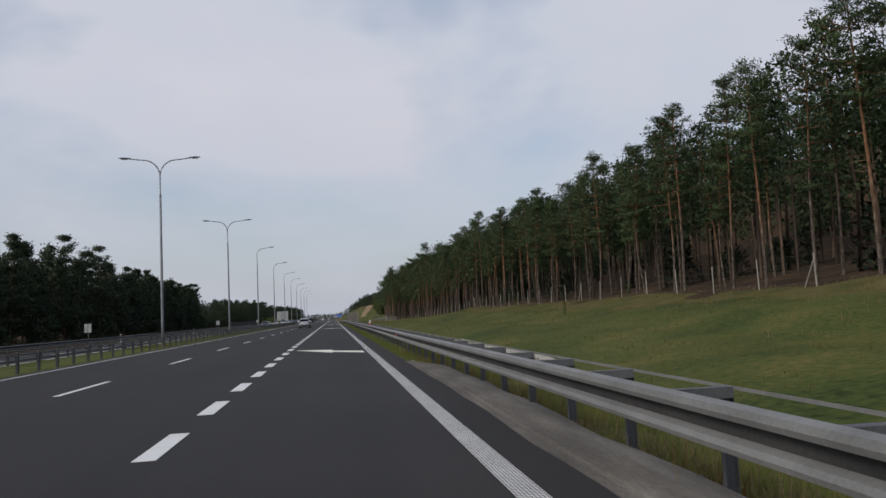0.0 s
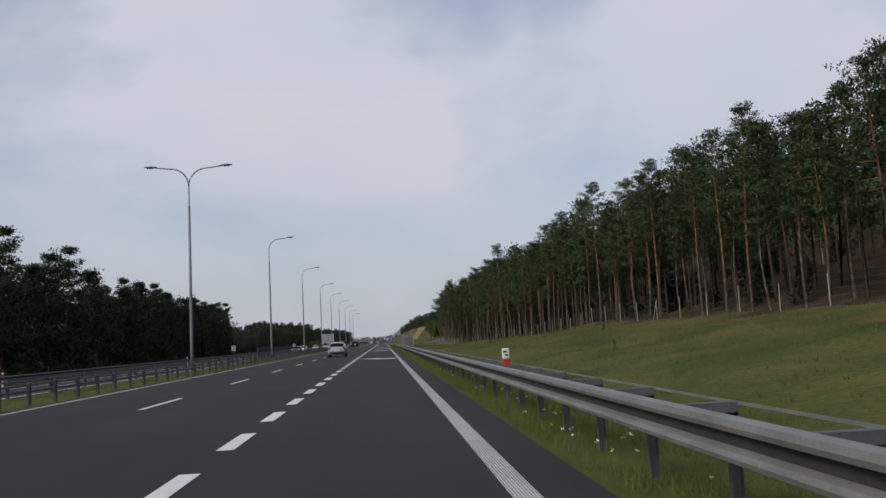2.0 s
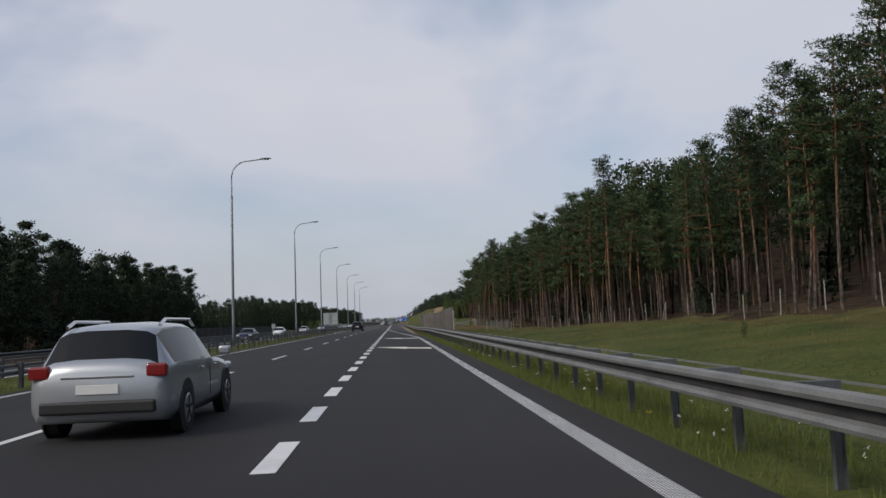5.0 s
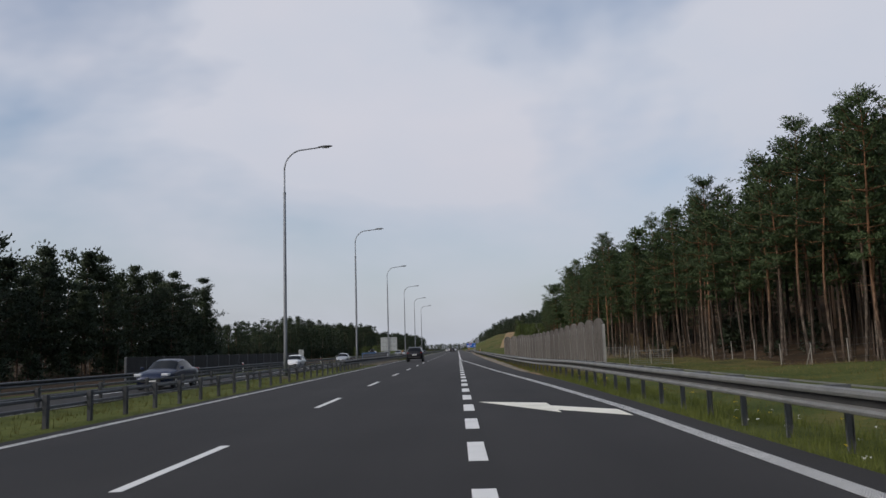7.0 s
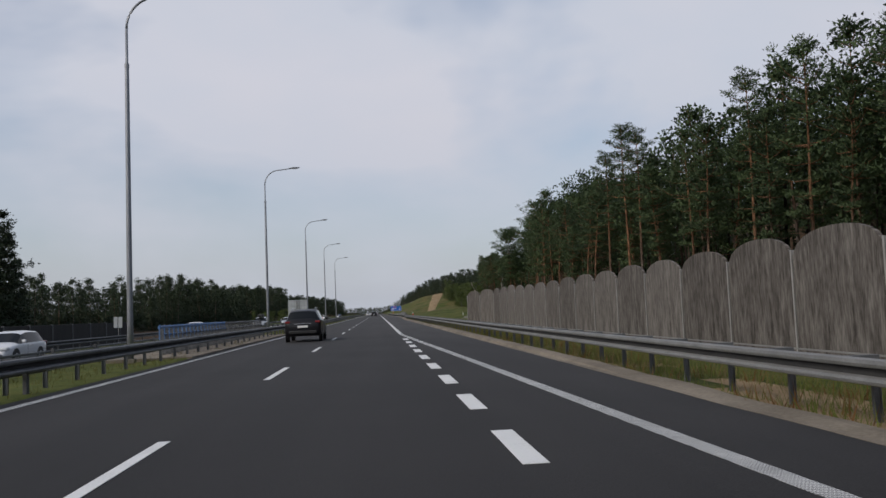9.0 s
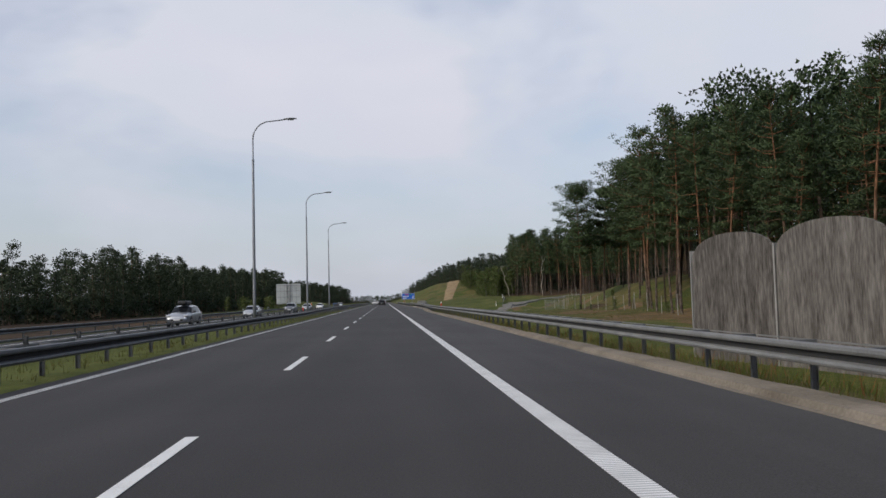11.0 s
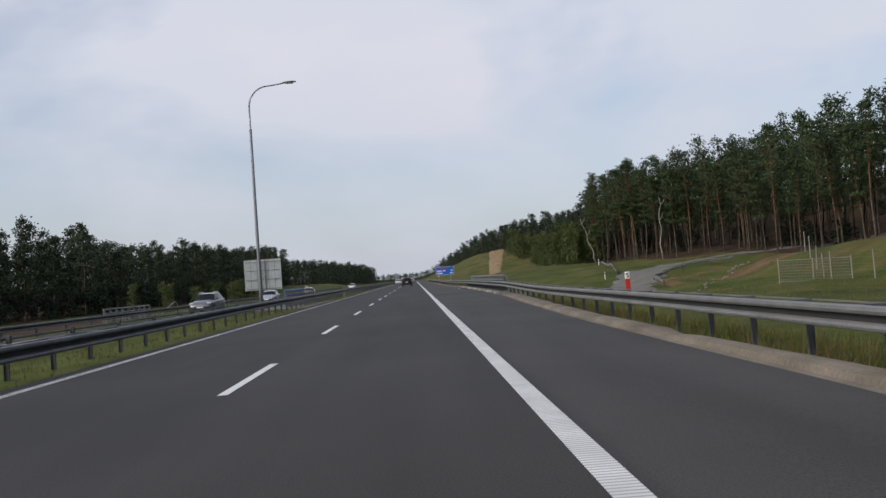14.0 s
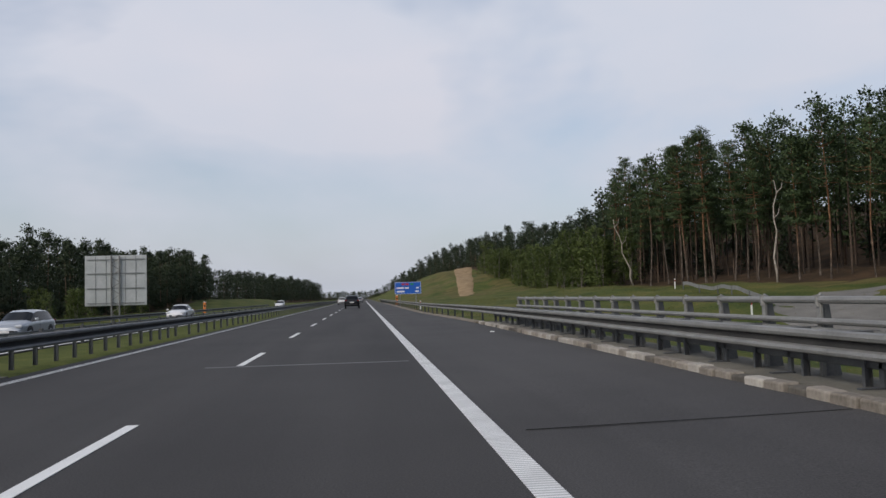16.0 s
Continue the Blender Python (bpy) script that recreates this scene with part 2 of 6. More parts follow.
CONCRETE = surface("concrete", [(0.3, (0.26, 0.25, 0.23)), (0.7, (0.42, 0.41, 0.38))], scale=1.2, fine=25, rough=0.9, bump=0.4)
SLAB = surface("stained_slab", [(0.3, (0.075, 0.07, 0.055)), (0.7, (0.17, 0.155, 0.12))], scale=1.6, fine=20, rough=0.95, bump=0.5)
ZINC = surface("galvanised_steel", [(0.3, (0.165, 0.165, 0.158)), (0.55, (0.24, 0.24, 0.23)), (0.75, (0.31, 0.308, 0.295))], scale=1.6, fine=30, rough=0.62, metal=0.35, bump=0.05)
# a darker steel tone for the slim posts and the rail feet
ZINC_SHADE = surface("dark_grey_steel", [(0.3, (0.045, 0.047, 0.05)), (0.7, (0.10, 0.103, 0.107))], scale=2.0, fine=30, rough=0.6, metal=0.4, bump=0.05)
RUST_BLADE = foliage("rusty_dock_leaves", (0.10, 0.050, 0.018), (0.24, 0.13, 0.05), rough=0.8, back=0.3)
STONE_PALE = surface("whitish_kerb_stone", [(0.3, (0.24, 0.22, 0.19)), (0.7, (0.46, 0.43, 0.38))], scale=3, fine=20, rough=0.9, bump=0.4, vary=0.1)
STONE_DARK = surface("broken_dark_kerb", [(0.3, (0.05, 0.045, 0.038)), (0.7, (0.13, 0.115, 0.095))], scale=4, fine=20, rough=0.9, bump=0.5, vary=0.1)
ZINC_DARK = surface("weathered_and_shaded_steel", [(0.3, (0.10, 0.105, 0.11)), (0.7, (0.19, 0.195, 0.20))], scale=2.0, fine=30, rough=0.6, metal=0.6, bump=0.05, vary=0.06)
POLE = surface("lamp_pole_steel", [(0.3, (0.20, 0.215, 0.235)), (0.7, (0.30, 0.31, 0.33))], scale=0.9, fine=20, rough=0.55, metal=0.5, bump=0.04)
LAMP_HEAD = surface("lamp_head_grey", [(0.3, (0.10, 0.105, 0.11)), (0.7, (0.15, 0.155, 0.16))], scale=2, fine=20, rough=0.5, bump=0.03)
LAMP_GLASS = plain("lamp_lens", (0.45, 0.47, 0.48), rough=0.15)
BARK = surface("pine_bark", [(0.25, (0.038, 0.031, 0.026)), (0.47, (0.085, 0.064, 0.050)), (0.62, (0.165, 0.112, 0.080)), (0.8, (0.30, 0.225, 0.175))], scale=0.55, fine=9, rough=0.9, bump=0.6, stretch=(2, 2, 0.5), spec=0.1, vary=0.16)


def pine_bark_material():
    """Bark that turns from grey-brown plates below to thin orange bark higher up."""
    m, n, l, b = nodes_of("scots_pine_bark")
    tc = n.new("ShaderNodeTexCoord")
    sp = n.new("ShaderNodeSeparateXYZ")
    l.new(tc.outputs["Object"], sp.inputs[0])
    mp = n.new("ShaderNodeMapping")
    mp.inputs["Scale"].default_value = (9, 9, 2.2)
    l.new(tc.outputs["Object"], mp.inputs["Vector"])
    no = n.new("ShaderNodeTexNoise")
    no.inputs["Scale"].default_value, no.inputs["Detail"].default_value = 1.0, 6.0
    l.new(mp.outputs[0], no.inputs["Vector"])
    low = ramp_node(n, [(0.3, (0.035, 0.030, 0.026)), (0.5, (0.085, 0.068, 0.055)), (0.72, (0.21, 0.175, 0.145))])
    high = ramp_node(n, [(0.3, (0.070, 0.040, 0.025)), (0.5, (0.165, 0.088, 0.048)), (0.72, (0.30, 0.165, 0.095))])
    l.new(no.outputs["Fac"], low.inputs[0])
    l.new(no.outputs["Fac"], high.inputs[0])
    oi = n.new("ShaderNodeObjectInfo")
    shift = n.new("ShaderNodeMath")
    shift.operation = "MULTIPLY_ADD"
    shift.inputs[1].default_value = 5.0
    l.new(oi.outputs["Random"], shift.inputs[0])
    l.new(sp.outputs["Z"], shift.inputs[2])
    h = n.new("ShaderNodeMapRange")
    h.inputs["From Min"].default_value, h.inputs["From Max"].default_value = 6.0, 11.0
    l.new(shift.outputs[0], h.inputs["Value"])
    mx = n.new("ShaderNodeMix")
    mx.data_type = "RGBA"
    l.new(h.outputs[0], mx.inputs[0])
    l.new(low.outputs[0], mx.inputs[6])
    l.new(high.outputs[0], mx.inputs[7])
    l.new(mx.outputs[2], b.inputs["Base Color"])
    b.inputs["Roughness"].default_value = 0.9
    b.inputs["Specular IOR Level"].default_value = 0.1
    bp = n.new("ShaderNodeBump")
    bp.inputs["Strength"].default_value, bp.inputs["Distance"].default_value = 0.6, 0.02
    l.new(no.outputs["Fac"], bp.inputs["Height"])
    l.new(bp.outputs[0], b.inputs["Normal"])
    return m


PINE_BARK = pine_bark_material()
BARK_PALE = surface("pale_birch_bark", [(0.3, (0.20, 0.17, 0.14)), (0.6, (0.42, 0.38, 0.33))], scale=1.2, fine=9, rough=0.85, bump=0.4, stretch=(1, 1, 3), spec=0.1)
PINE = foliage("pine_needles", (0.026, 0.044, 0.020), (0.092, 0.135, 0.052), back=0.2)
# darker copy of PINE: the shade of the far stands is put into its colour
PINE_SHADED = foliage("shaded_pine_needles", (0.018, 0.028, 0.016), (0.062, 0.084, 0.042), back=0.15)
BIRCH_BARK = surface("grey_birch_bark", [(0.3, (0.07, 0.065, 0.055)), (0.6, (0.22, 0.20, 0.175))], scale=1.2, fine=9, rough=0.85, bump=0.4, stretch=(1, 1, 3), spec=0.1)
BROADLEAF = foliage("young_broadleaf", (0.048, 0.072, 0.018), (0.135, 0.170, 0.048))
BLADE = foliage("grass_blades", (0.080, 0.105, 0.022), (0.195, 0.215, 0.055), rough=0.7, back=0.4)
BANK_BLADE = foliage("meadow_blades", (0.085, 0.090, 0.026), (0.185, 0.165, 0.052), rough=0.8, back=0.4)
DRY_BLADE = foliage("dry_grass_blades", (0.12, 0.095, 0.04), (0.27, 0.215, 0.105), rough=0.8, back=0.3)
WOOD_PANEL = surface("weathered_board", [(0.33, (0.046, 0.040, 0.035)), (0.45, (0.098, 0.087, 0.077)), (0.56, (0.150, 0.136, 0.122)), (0.70, (0.215, 0.198, 0.178))], scale=2.0, fine=8.0, rough=0.9, bump=0.35, stretch=(1, 3.2, 0.5), vary=0.05, detail=9, fine_amount=0.38, spec=0.2)
DARK_PANEL = surface("dark_stained_board", [(0.3, (0.018, 0.017, 0.016)), (0.7, (0.042, 0.038, 0.035))], scale=1.5, fine=26, rough=0.9, bump=0.4, stretch=(2.6, 2.6, 0.35), vary=0.06)
PANEL_POST = surface("light_steel_channel", [(0.3, (0.24, 0.23, 0.215)), (0.7, (0.36, 0.35, 0.33))], scale=2, fine=20, rough=0.6, bump=0.1)
SIGN_BACK = surface("sign_back_aluminium", [(0.3, (0.36, 0.38, 0.38)), (0.7, (0.50, 0.52, 0.52))], scale=0.8, fine=8, rough=0.55, metal=0.3, bump=0.03)
SIGN_RIB = plain("sign_ribs_grey", (0.24, 0.25, 0.25), rough=0.55, metal=0.4)
BLUE = plain("sign_blue", (0.012, 0.11, 0.50), rough=0.45)
WHITE = plain("white_plastic", (0.78, 0.78, 0.76), rough=0.5)
RED = plain("red_reflector", (0.55, 0.035, 0.02), rough=0.4)
GREEN_SIGN = plain("sign_green", (0.02, 0.25, 0.10), rough=0.45)
BLACK = plain("black_plastic", (0.018, 0.018, 0.018), rough=0.55)
ORANGE = surface("orange_call_box", [(0.3, (0.62, 0.17, 0.03)), (0.7, (0.75, 0.24, 0.05))], scale=2, fine=20, rough=0.5, bump=0.03)
BLUE_RAIL = surface("blue_railing_paint", [(0.3, (0.06, 0.14, 0.30)), (0.7, (0.11, 0.22, 0.42))], scale=2, fine=20, rough=0.5, bump=0.03)
FENCE_POST = surface("pale_fence_post", [(0.3, (0.22, 0.205, 0.18)), (0.7, (0.36, 0.34, 0.30))], scale=3, fine=30, rough=0.85, bump=0.2)
WIRE = plain("fence_wire", (0.22, 0.24, 0.23), rough=0.6, metal=0.5)
STONE = surface("fieldstone", [(0.3, (0.13, 0.112, 0.090)), (0.7, (0.32, 0.285, 0.24))], scale=3, fine=20, rough=0.9, bump=0.4, vary=0.1)
GUTTER_DIRTY = surface("dirty_gutter_concrete", [(0.32, (0.060, 0.052, 0.042)), (0.5, (0.105, 0.094, 0.078)), (0.68, (0.185, 0.168, 0.140))], stretch=(2.5, 0.35, 1), scale=1.2, fine=20, rough=0.9, bump=0.4)
GUTTER = surface("pale_gutter_concrete", [(0.3, (0.25, 0.23, 0.19)), (0.7, (0.40, 0.38, 0.33))], scale=1.0, fine=20, rough=0.9, bump=0.4)
SEALER = plain("joint_sealer", (0.16, 0.16, 0.165), rough=0.6)
YELLOW_PETAL = plain("yellow_petals", (0.75, 0.55, 0.03), rough=0.7)
WHITE_PETAL = plain("white_petals", (0.75, 0.75, 0.70), rough=0.7)

# ---- helpers for meshes ----


def mesh_from(name, verts, faces, mats, mat_ids=None, smooth=False):
    me = bpy.data.meshes.new(name)
    me.from_pydata([tuple(v) for v in verts], [], [tuple(f) for f in faces])
    for m in mats if isinstance(mats, (list, tuple)) else [mats]:
        me.materials.append(m)
    if mat_ids is not None:
        me.polygons.foreach_set("material_index", np.asarray(mat_ids, dtype=np.int32))
    if smooth:
        me.polygons.foreach_set("use_smooth", np.ones(len(me.polygons), dtype=bool))
    me.update()
    return me


def tri_mesh(name, verts, tris, mats, mat_ids=None, smooth=False, normals=None):
    """A mesh of many triangles from arrays, with shading normals of its own where given."""
    me = bpy.data.meshes.new(name)
    n = len(tris)
    me.vertices.add(len(verts))
    me.vertices.foreach_set("co", np.asarray(verts, dtype=np.float32).ravel())
    me.loops.add(n * 3)
    me.loops.foreach_set("vertex_index", np.asarray(tris, dtype=np.int32).ravel())
    me.polygons.add(n)
    me.polygons.foreach_set("loop_start", np.arange(0, n * 3, 3, dtype=np.int32))
    me.polygons.foreach_set("loop_total", np.full(n, 3, dtype=np.int32))
    for m in mats if isinstance(mats, (list, tuple)) else [mats]:
        me.materials.append(m)
    if mat_ids is not None:
        me.polygons.foreach_set("material_index", np.asarray(mat_ids, dtype=np.int32))
    if smooth:
        me.polygons.foreach_set("use_smooth", np.ones(n, dtype=bool))
    me.update(calc_edges=True)
    if normals is None:
        me.validate()
    else:
        me.polygons.foreach_set("use_smooth", np.ones(n, dtype=bool))
        me.normals_split_custom_set_from_vertices(np.asarray(normals, dtype=np.float32).tolist())
    return me


def bm_mesh(name, bm, mat, smooth=False):
    me = bpy.data.meshes.new(name)
    bmesh.ops.recalc_face_normals(bm, faces=bm.faces)
    bm.to_mesh(me)
    bm.free()
    me.materials.append(mat)
    if smooth:
        me.polygons.foreach_set("use_smooth", np.ones(len(me.polygons), dtype=bool))
    return me


def part(name, bm, material, parent, label="", smooth=False):
    ob = new(name, bm_mesh(name, bm, material, smooth))
    ob.parent = parent
    return tagged(ob, label)


def child(name, me, parent, m=None, label=""):
    ob = new(name, me)
    ob.parent = parent
    if m is not None:
        ob.matrix_basis = m
    return tagged(ob, label)


def thing(name, label, category, m=None, group="", kind=""):
    ob = new(name)
    ob.empty_display_size = 0.2
    if m is not None:
        ob.matrix_basis = m
    return tagged(ob, label, category, group, kind)


def add_box(bm, c, s, bevel=0.0, m=None):
    r = bmesh.ops.create_cube(bm, size=1.0)
    vs = r["verts"]
    for v in vs:
        v.co = Vector((v.co.x * s[0] + c[0], v.co.y * s[1] + c[1], v.co.z * s[2] + c[2]))
    if bevel:
        es = list({e for v in vs for e in v.link_edges})
        out = bmesh.ops.bevel(bm, geom=es, offset=bevel, segments=2, affect="EDGES", profile=0.5)
        vs = list({v for f in out["faces"] for v in f.verts} | {v for v in vs if v.is_valid})
    if m is not None:
        bmesh.ops.transform(bm, matrix=m, verts=[v for v in vs if v.is_valid])
    return bm


def box(c, s, bevel=0.0):
    return add_box(bmesh.new(), c, s, bevel)


def add_tube(bm, pts, radii, sides=8, cap=True):
    """A round bar along points, with a radius at each."""
    pts = [Vector(p) for p in pts]
    rings = []
    for i, p in enumerate(pts):
        d = (pts[min(i + 1, len(pts) - 1)] - pts[max(i - 1, 0)]).normalized()
        ref = Vector((0, 0, 1)) if abs(d.z) < 0.9 else Vector((1, 0, 0))
        u = d.cross(ref).normalized()
        w = d.cross(u).normalized()
        r = radii[i] if isinstance(radii, (list, tuple)) else radii
        rings.append([bm.verts.new(p + (u * math.cos(a) + w * math.sin(a)) * r) for a in (2 * math.pi * k / sides for k in range(sides))])
    for a, b in zip(rings, rings[1:]):
        for k in range(sides):
            bm.faces.new((a[k], a[(k + 1) % sides], b[(k + 1) % sides], b[k]))
    if cap:
        bm.faces.new(rings[0][::-1])
        bm.faces.new(rings[-1])
    return bm


def tube(pts, radii, sides=8):
    return add_tube(bmesh.new(), pts, radii, sides)


def sweep_y(profile, y0, y1, at=lambda y: (0.0, 0.0), steps=1):
    """A closed profile of (x, z) carried along y."""
    bm = bmesh.new()
    rings = []
    for k in range(steps + 1):
        y = y0 + (y1 - y0) * k / steps
        dx, dz = at(y)
        rings.append([bm.verts.new((x + dx, y, z + dz)) for x, z in profile])
    n = len(profile)
    for a, b in zip(rings, rings[1:]):
        for k in range(n):
            bm.faces.new((a[k], a[(k + 1) % n], b[(k + 1) % n], b[k]))
    bm.faces.new(rings[0])
    bm.faces.new(rings[-1][::-1])
    return bm


def smooth_step(a, b, v):
    t = min(max((v - a) / (b - a), 0.0), 1.0)
    return t * t * (3 - 2 * t)


def lerp_table(table, v):
    """Smooth values between the rows of a table of (place, value)."""
    if v <= table[0][0]:
        return table[0][1]
    for (a, p), (b, q) in zip(table, table[1:]):
        if v <= b:
            t = (v - a) / (b - a)
            t = t * t * (3 - 2 * t)
            return p + (q - p) * t
    return table[-1][1]

# ---- the plan ----
# x across the motorway, y along it: the dashed merge line runs at x = 0, the lanes lie to its left
X_LANE, X_LEFT, X_MERGE = -3.78, -7.58, 3.35
ROAD_LEFT = -8.05
Y0, Y1 = -120.0, 1160.0


def edge_line(y):
    """The right edge line: outside the merge lane first, then closing in on the main lanes."""
    if y < 152:
        return X_MERGE
    if y > 234:
        return 0.05
    t = (y - 152) / 82
    return X_MERGE + (0.05 - X_MERGE) * (0.12 * smooth_step(0, 1, t) + 0.88 * t)


def road_right(y):
    """The right border of the asphalt."""
    return lerp_table([(-26, 3.95), (-17, 4.05), (110, 4.05), (160, 3.95), (200, 3.42), (236, 3.32), (330, 3.3), (365, 3.92), (405, 3.95), (440, 3.4)], y)


def shoulder_drop(x, y):
    """The shoulder falls away outside the main lanes once the merge lane has ended."""
    return -0.042 * max(x - 1.0, 0.0) * smooth_step(164, 188, y) * (1 - 0.4 * smooth_step(225, 280, y) - 1.15 * smooth_step(345, 368, y) + 0.55 * smooth_step(402, 440, y))


def opposite_z(x):
    """The opposite carriageway lies a little lower and falls away outwards."""
    return -0.10 - 0.03 * max(-12.4 - x, 0.0)


def rail_x(y):
    return lerp_table([(-40, 4.28), (-12, 4.38), (20, 4.5), (120, 4.55), (165, 4.5), (205, 4.2), (240, 4.2), (350, 4.2), (372, 4.35), (405, 4.35), (450, 4.2)], y)


def rail_z(y):
    return shoulder_drop(rail_x(y), y)


X_ROWS = (5.0, 8.0, 14.0, 20.0, 27.0, 36.0, 50.0, 90.0, 220.0)
# the steep rise towards x 90 is added to block sky gaps between trunks
BANK = (
    (-300, (-0.15, -0.35, 0.35, 1.2, 2.1, 3.4, 7.0, 27.0, 30.0)),
    (90, (-0.15, -0.35, 0.35, 1.2, 2.1, 3.4, 7.0, 27.0, 30.0)),
    (140, (-0.15, -0.4, 0.0, 0.5, 1.0, 2.4, 7.0, 27.0, 30.0)),
    (200, (-0.2, -0.4, -0.4, -0.5, -0.6, 0.6, 6.0, 27.0, 30.0)),
    (260, (-0.25, -0.5, -0.5, -0.6, -0.4, 1.2, 6.0, 27.0, 30.0)),
    (312, (-0.25, -0.5, -0.5, -0.6, -0.2, 3.8, 8.0, 25.0, 30.0)),
    (354, (-0.25, -0.5, -0.6, -0.8, -0.6, 3.4, 7.0, 24.0, 30.0)),
    (376, (-0.3, -1.0, -1.3, -1.3, -0.8, 2.0, 4.0, 12.0, 20.0)),
    (405, (-0.3, -1.0, -1.2, -1.1, -0.5, 0.6, 1.6, 10.0, 18.0)),
    (432, (-0.2, -0.3, -0.1, 0.2, 0.9, 1.25, 2.4, 11.0, 19.0)),
    (450, (-0.2, 0.1, 0.6, 1.1, 1.6, 1.8, 3.4, 14.0, 21.0)),
    (520, (-0.2, 0.0, 0.4, 0.9, 1.5, 2.2, 4.2, 16.0, 23.0)),
    (556, (-0.2, 0.0, 0.5, 1.0, 1.9, 3.0, 6.4, 20.0, 26.0)),
    (600, (-0.2, 0.2, 1.8, 4.0, 6.0, 7.4, 11.0, 17.0, 22.0)),
    (645, (-0.2, 0.4, 3.2, 7.0, 9.6, 10.6, 12.0, 16.0, 20.0)),
    (900, (-0.2, 0.5, 2.2, 5.0, 8.5, 11.0, 13.0, 16.0, 22.0)),
    (1500, (-0.2, 0.5, 2.0, 4.0, 7.0, 10.0, 14.0, 20.0, 30.0)),
)


def bank_row(zs, x):
    if x <= X_ROWS[0]:
        return zs[0]
    return lerp_table(list(zip(X_ROWS, zs)), x)


def ground_z(x, y):
    """The height of the ground."""
    bumps = 0.22 * noise.noise((x * 0.13, y * 0.11, 0.3)) + 0.10 * noise.noise((x * 0.5, y * 0.3, 4.1))
    if x > 4.2:
        for (a, p), (b, q) in zip(BANK, BANK[1:]):
            if y <= b:
                t = smooth_step(a, b, y)
                z = bank_row(p, x) * (1 - t) + bank_row(q, x) * t
                break
        else:
            z = bank_row(BANK[-1][1], x)
        return z + bumps * smooth_step(5.5, 9, x) * (1 + 1.0 * smooth_step(12, 24, x)) - 0.02
    if y > 1150 and -40 < x <= 4.2:
        return -0.16
    if x > -8.4:
        e = road_right(y)
        if x > e - 0.4:
            return -0.03 + shoulder_drop(x, y)
        return -0.16
    if x > -12.3:
        return -0.03 + 0.05 * noise.noise((x * 0.9, y * 0.3, 1.0)) - 0.08 * smooth_step(-9.5, -10.4, x) * smooth_step(-12.2, -11, x)
    if x > -22.6:
        return -0.16 + opposite_z(x)
    z = -0.45 - 0.2 * smooth_step(-23.5, -27, x) + 1.2 * smooth_step(-52, -75, x) + 4.0 * smooth_step(-75, -130, x)
    z += 2.6 * smooth_step(-26, -44, x) * smooth_step(560, 620, y) * (1 - smooth_step(700, 760, y))
    return z + bumps * smooth_step(-24, -30, x)


def forest_edge(y):
    """Where the wood on the right begins."""
    return lerp_table([(-60, 27.0), (230, 26.5), (262, 22.0), (357, 26.5), (366, 44.0), (425, 44.0), (455, 38.0), (485, 36.5), (505, 41.0), (560, 42.0), (600, 40.0), (640, 36.0), (655, 33.0), (700, 30.0), (900, 30.0), (1500, 24.0)], y)


def forest_edge_left(y):
    return lerp_table([(-60, -42.0), (150, -44.0), (230, -48.5), (300, -49.5), (309, -54.0), (420, -52.0), (560, -52.0), (640, -52.0), (652, -54.0), (668, -72.0), (740, -74.0), (800, -52.0), (1500, -28.0)], y)


# ---- ground ----
def stations(parts):
    out = []
    for a, b, step in parts:
        k = max(1, round((b - a) / step))
        out += [a + (b - a) * i / k for i in range(k)]
    return out + [parts[-1][1]]


gx = stations([(-1600, -200, 200), (-200, -70, 20), (-70, -24, 3), (-24, -22.6, 0.7), (-22.6, -12.3, 5.2), (-12.3, -8.0, 0.5), (-8.0, 3.0, 5.5), (3.0, 10.0, 0.5), (10.0, 62.0, 1.3), (62, 200, 14), (200, 1600, 200)])
gy = stations([(-400, -60, 40), (-60, 480, 1.8), (480, 760, 2.5), (760, 1500, 40), (1500, 3600, 300)])
g_verts = [(x, y, ground_z(x, y)) for y in gy for x in gx]
g_faces, g_ids = [], []
nx = len(gx)
for j in range(len(gy) - 1):
    for i in range(nx - 1):
        a = j * nx + i
        g_faces.append((a, a + 1, a + nx + 1, a + nx))
        cx, cy = (gx[i] + gx[i + 1]) / 2, (gy[j] + gy[j + 1]) / 2
        wob = 2.2 * noise.noise((cx * 0.16, cy * 0.16, 9.0))
        k = 0
        if cx > forest_edge(cy) - 1.5 + wob or cx < forest_edge_left(cy) + 2 + wob or (cx < -25 + 0.4 * wob and cy < 400):
            k = 1
        if 250 < cy < 348 and 15 + wob * 2 + 6 * smooth_step(318, 348, cy) < cx < forest_edge(cy) + 12 + 2 * wob:
            patch = noise.noise((cx * 0.11, cy * 0.07, 4.0))
            k = 5 if patch > 0.25 * smooth_step(305, 330, cy) - 0.6 * (1 - smooth_step(290, 318, cy)) else 4 if wob > 0.2 else 0
        if k == 0 and forest_edge(cy) - 5.5 + 2 * wob < cx < forest_edge(cy) and cy < 520:
            k = 4
        if 322 + wob < cy < 392 and 29.0 + 0.6 * wob < cx < 40 + wob:
            k = 5 if wob > 0.75 and cx < 34 else 0 if wob < -0.2 else 4
        if 530 < cy < 665 and 9 < cx < 36 and wob > -0.1 and k == 0:
            k = 4
        if 381 < cy < 412 and 22.5 < cx < 35 and wob > 0.4:
            k = 5
        if 3.0 < cx < 6.2 or -12.4 < cx < -7.9:
            k = 3
            if cx > 0 and (cy > 172 or cy < -8) and wob + 1.6 - abs(cx - 4.3) > -0.4:
                k = 2 if wob > (-0.6 if 172 < cy < 206 else 0.7) else 4 if wob > -0.3 else 0
        g_ids.append(k)
